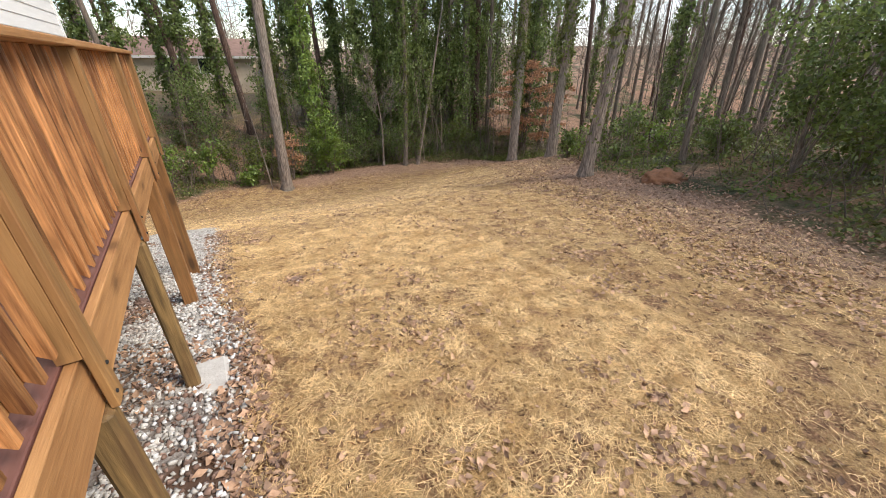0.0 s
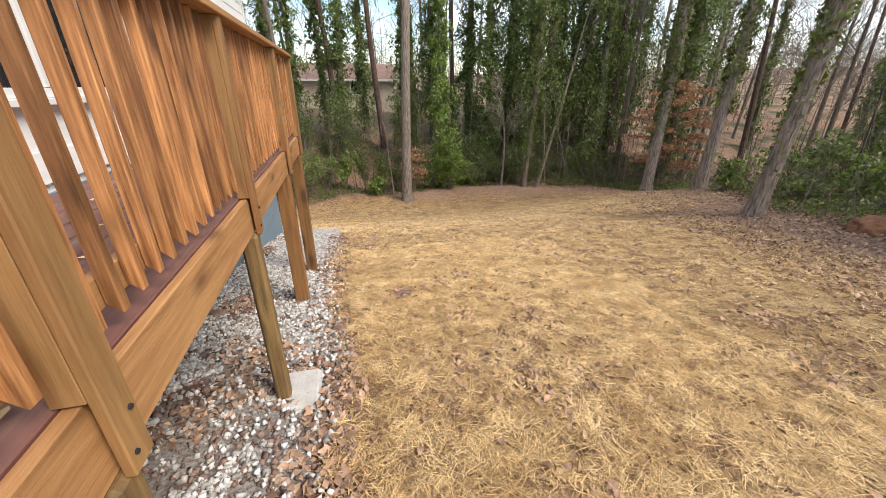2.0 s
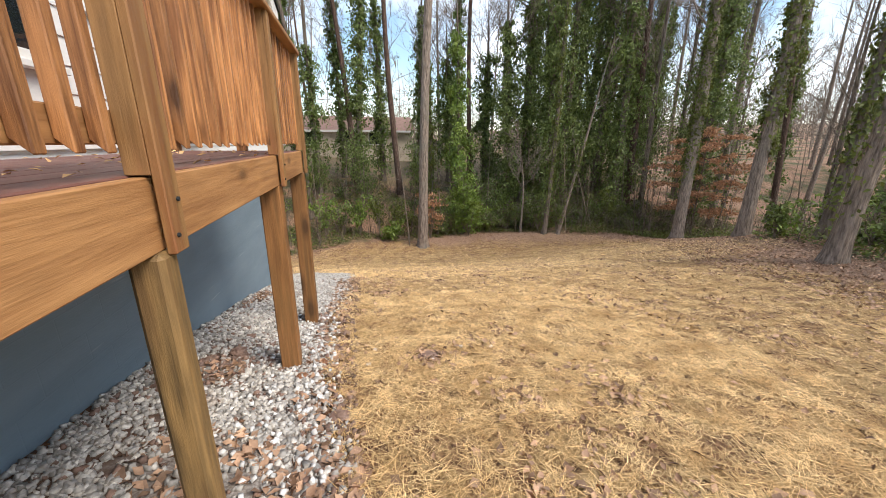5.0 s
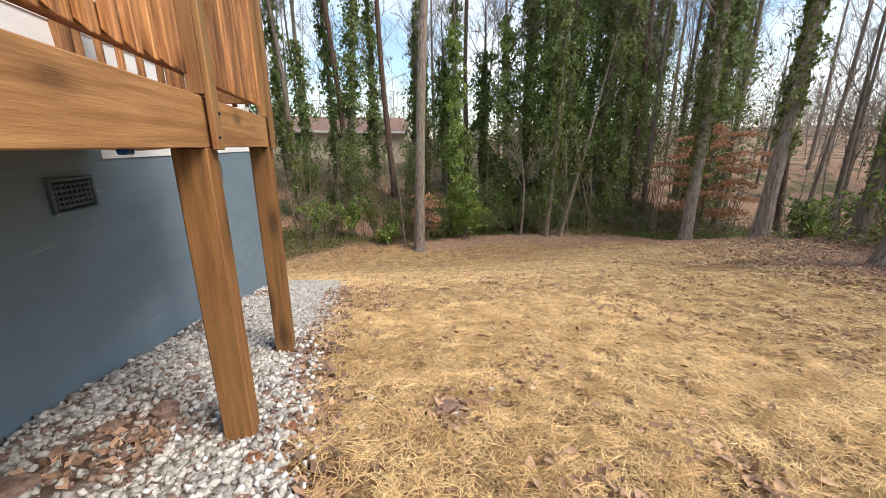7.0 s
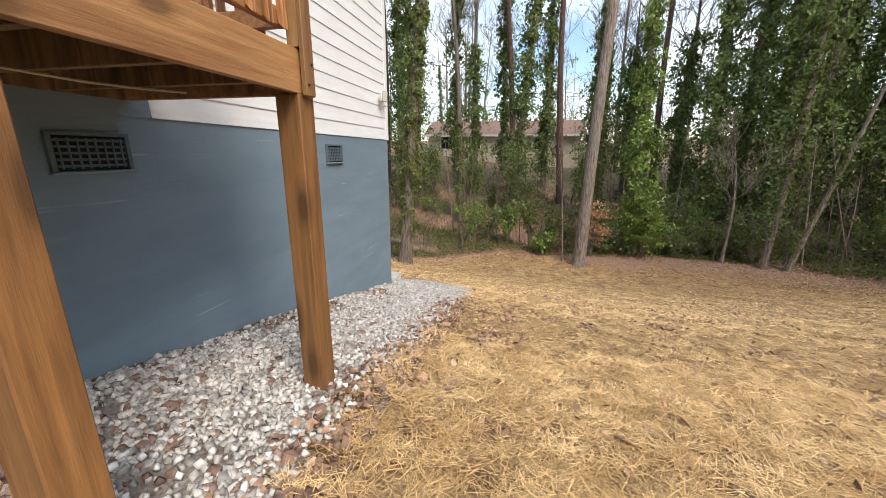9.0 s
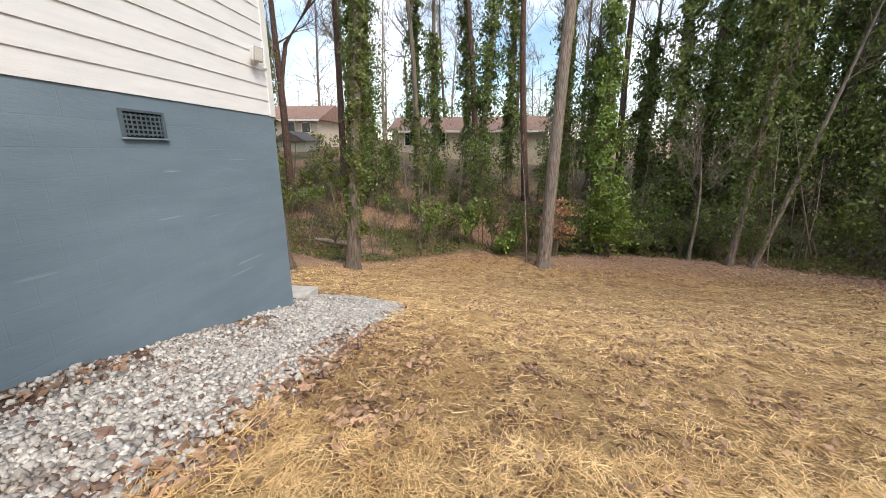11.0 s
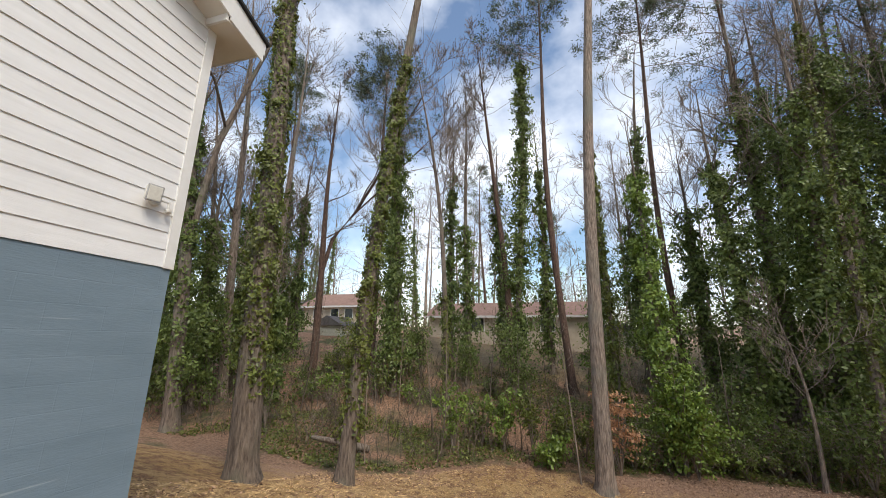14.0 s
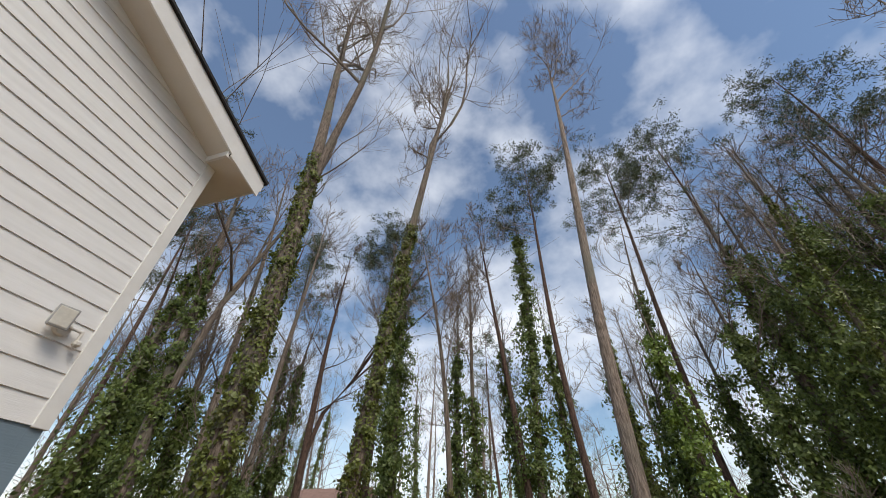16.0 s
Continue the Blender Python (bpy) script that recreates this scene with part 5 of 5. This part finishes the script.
x1_, y1_ = scatter(190000, 0.0, 4.6, 0.6, 8)
x2_, y2_ = scatter(150000, -0.5, 8, 4, 13.5)
x3_, y3_ = scatter(90000, 3, 9.5, -0.5, 9)
V, F = blades(np.concatenate([x1_, x2_, x3_]), np.concatenate([y1_, y2_, y3_]), 0.08, 0.0012, 0.022)
x4_, y4_ = scatter(120000, -5, 15, 10, 23.5)
V2, F2 = blades(x4_, y4_, 0.10, 0.0032, 0.03)
V, F = np.concatenate([V, V2]), np.concatenate([F, F2 + len(V)])
tagged(link_mesh("straw", raw("straw", V, F), M_STRAW), "loose dry straw scattered over the lawn", "straw", kind="stuff")

xl, yl = scatter(90000, -5, 17, -2, 25, -1.0)
clump = np.array([noise.noise((a * 0.8, c * 0.8, 11)) for a, c in zip(xl, yl)])
edge = inside(xl, yl, LAWN)
keep = rng.uniform(0, 1, len(xl)) < np.where((edge < 3) & (xl > 6), 0.95, np.where(edge < 1.2, 0.5, 0.06)) + np.clip(clump - 0.05, 0, 1) * 1.2
xl, yl = xl[keep], yl[keep]
xe, ye = rng.uniform(0.0, 0.65, 1800), rng.uniform(0.8, 10, 1800)
ok = np.abs(inside(xe, ye, BED)) < 0.22
xb, yb = rng.uniform(-1.15, 0.5, 6500), rng.uniform(1.2, 10.6, 6500)
okb = np.array([noise.noise((a * 1.3, c * 1.3, 9)) for a, c in zip(xb, yb)]) > np.where(yb < 4.3, -0.02, 0.22) + 0.15 * (yb > 6)
xl, yl = np.concatenate([xl, xe[ok], xb[okb]]), np.concatenate([yl, ye[ok], yb[okb]])
for cx, cy, count, wide in [(1.14, 5.1, 70, 0.12), (1.5, 3.3, 60, 0.2), (0.9, 7.95, 50, 0.13), (2.6, 4.2, 70, 0.16), (2.7, 0.75, 60, 0.13), (1.5, 1.3, 30, 0.1), (2.2, 10.9, 60, 0.2), (5.3, 13.9, 60, 0.25), (11.4, 5.6, 260, 0.5)] + [
        (rng.uniform(0.6, 9), rng.uniform(1, 15), int(rng.integers(12, 45)), rng.uniform(0.06, 0.22)) for _ in range(80)]:
    xl, yl = np.concatenate([xl, rng.normal(cx, wide, count)]), np.concatenate([yl, rng.normal(cy, wide, count)])
P = np.stack([xl, yl, np.array([drop(a, c) for a, c in zip(xl, yl)]) + rng.uniform(0.012, 0.035, len(xl))], 1)
V, F = leaf_cloud(P, 0.072, np.tile([0, 0, 1.1], (len(P), 1)), 0, 0.62)
tagged(link_mesh("fallen_leaves", raw("fallen_leaves", V, F), M_DEAD), "dead brown oak leaves lying in the straw", "leaves", kind="stuff")

# litter on the deck boards
n_ = 150
P = np.stack([rng.uniform(WALL + 0.1, -0.1, n_), rng.uniform(0.2, 6.2, n_), np.full(n_, DECK + 0.007)], 1)
V, F = leaf_cloud(P, 0.045, np.tile([0, 0, 2.2], (n_, 1)), 0, 0.6)
tagged(link_mesh("deck_leaves", raw("deck_leaves", V, F), M_STRAW), "dry leaves scattered on the deck boards", "leaves", kind="stuff")


def lump(name, place, size, material, label, category):
    """A rough clod, stone or shard resting on the ground."""
    bm = bmesh.new()
    bmesh.ops.create_icosphere(bm, subdivisions=3, radius=1)
    off = Vector((place[0] * 3, place[1] * 3, 0))
    for v in bm.verts:
        k = 1 + 0.45 * noise.noise(v.co * 1.6 + off) + 0.2 * noise.noise(v.co * 4 + off)
        v.co = Vector((v.co.x * size[0] * k, v.co.y * size[1] * k, v.co.z * size[2] * k))
    ob = part(name, bm, material, None, smooth=False)
    ob.location = (place[0], place[1], drop(*place) + size[2] * 0.55)
    return tagged(ob, label, category, "clods and shards")


lump("soil_clod", (-0.62, 5.35), (0.07, 0.06, 0.05), M_DIRTY, "dark brown soil clod on white gravel", "clod")
lump("soil_clod", (-0.95, 4.75), (0.09, 0.07, 0.04), M_DIRTY, "dark brown soil clod on white gravel", "clod")
lump("brick_shard", (0.02, 4.78), (0.05, 0.04, 0.03), M_CLAY, "orange brick shard at a post foot", "brick shard")
lump("brick_shard", (0.16, 5.02), (0.04, 0.05, 0.025), M_CLAY, "orange brick shard at a post foot", "brick shard")
for px, py, r in ((-0.85, 5.25, 0.06), (-0.57, 5.26, 0.05), (-0.7, 5.18, 0.045), (-0.65, 5.79, 0.055), (0.04, 6.11, 0.05), (0.12, 5.7, 0.045), (-0.78, 8.52, 0.04), (-0.59, 9.31, 0.04), (-0.3, 7.4, 0.05), (0.05, 7.9, 0.05)):
    lump("soil_clod", (px, py), (r, r * 0.85, r * 0.55), M_DIRTY, "dark brown soil clod on white gravel", "clod")
for px, py in ((1.06, 5.12), (1.16, 5.05), (1.22, 5.16), (1.82, 5.27), (0.62, 5.35), (0.55, 5.0), (1.5, 5.3)):
    lump("white_pebble", (px, py), (0.022, 0.018, 0.014), M_STONE_1, "white marble pebble lying in the straw", "pebble")
lump("soil_clod", (1.12, 5.12), (0.1, 0.08, 0.025), M_DIRTY, "dark bare soil clod in the straw", "clod")
lump("soil_clod", (0.35, 4.2), (0.08, 0.06, 0.03), M_DIRTY, "brown soil clod at the gravel edge", "clod")
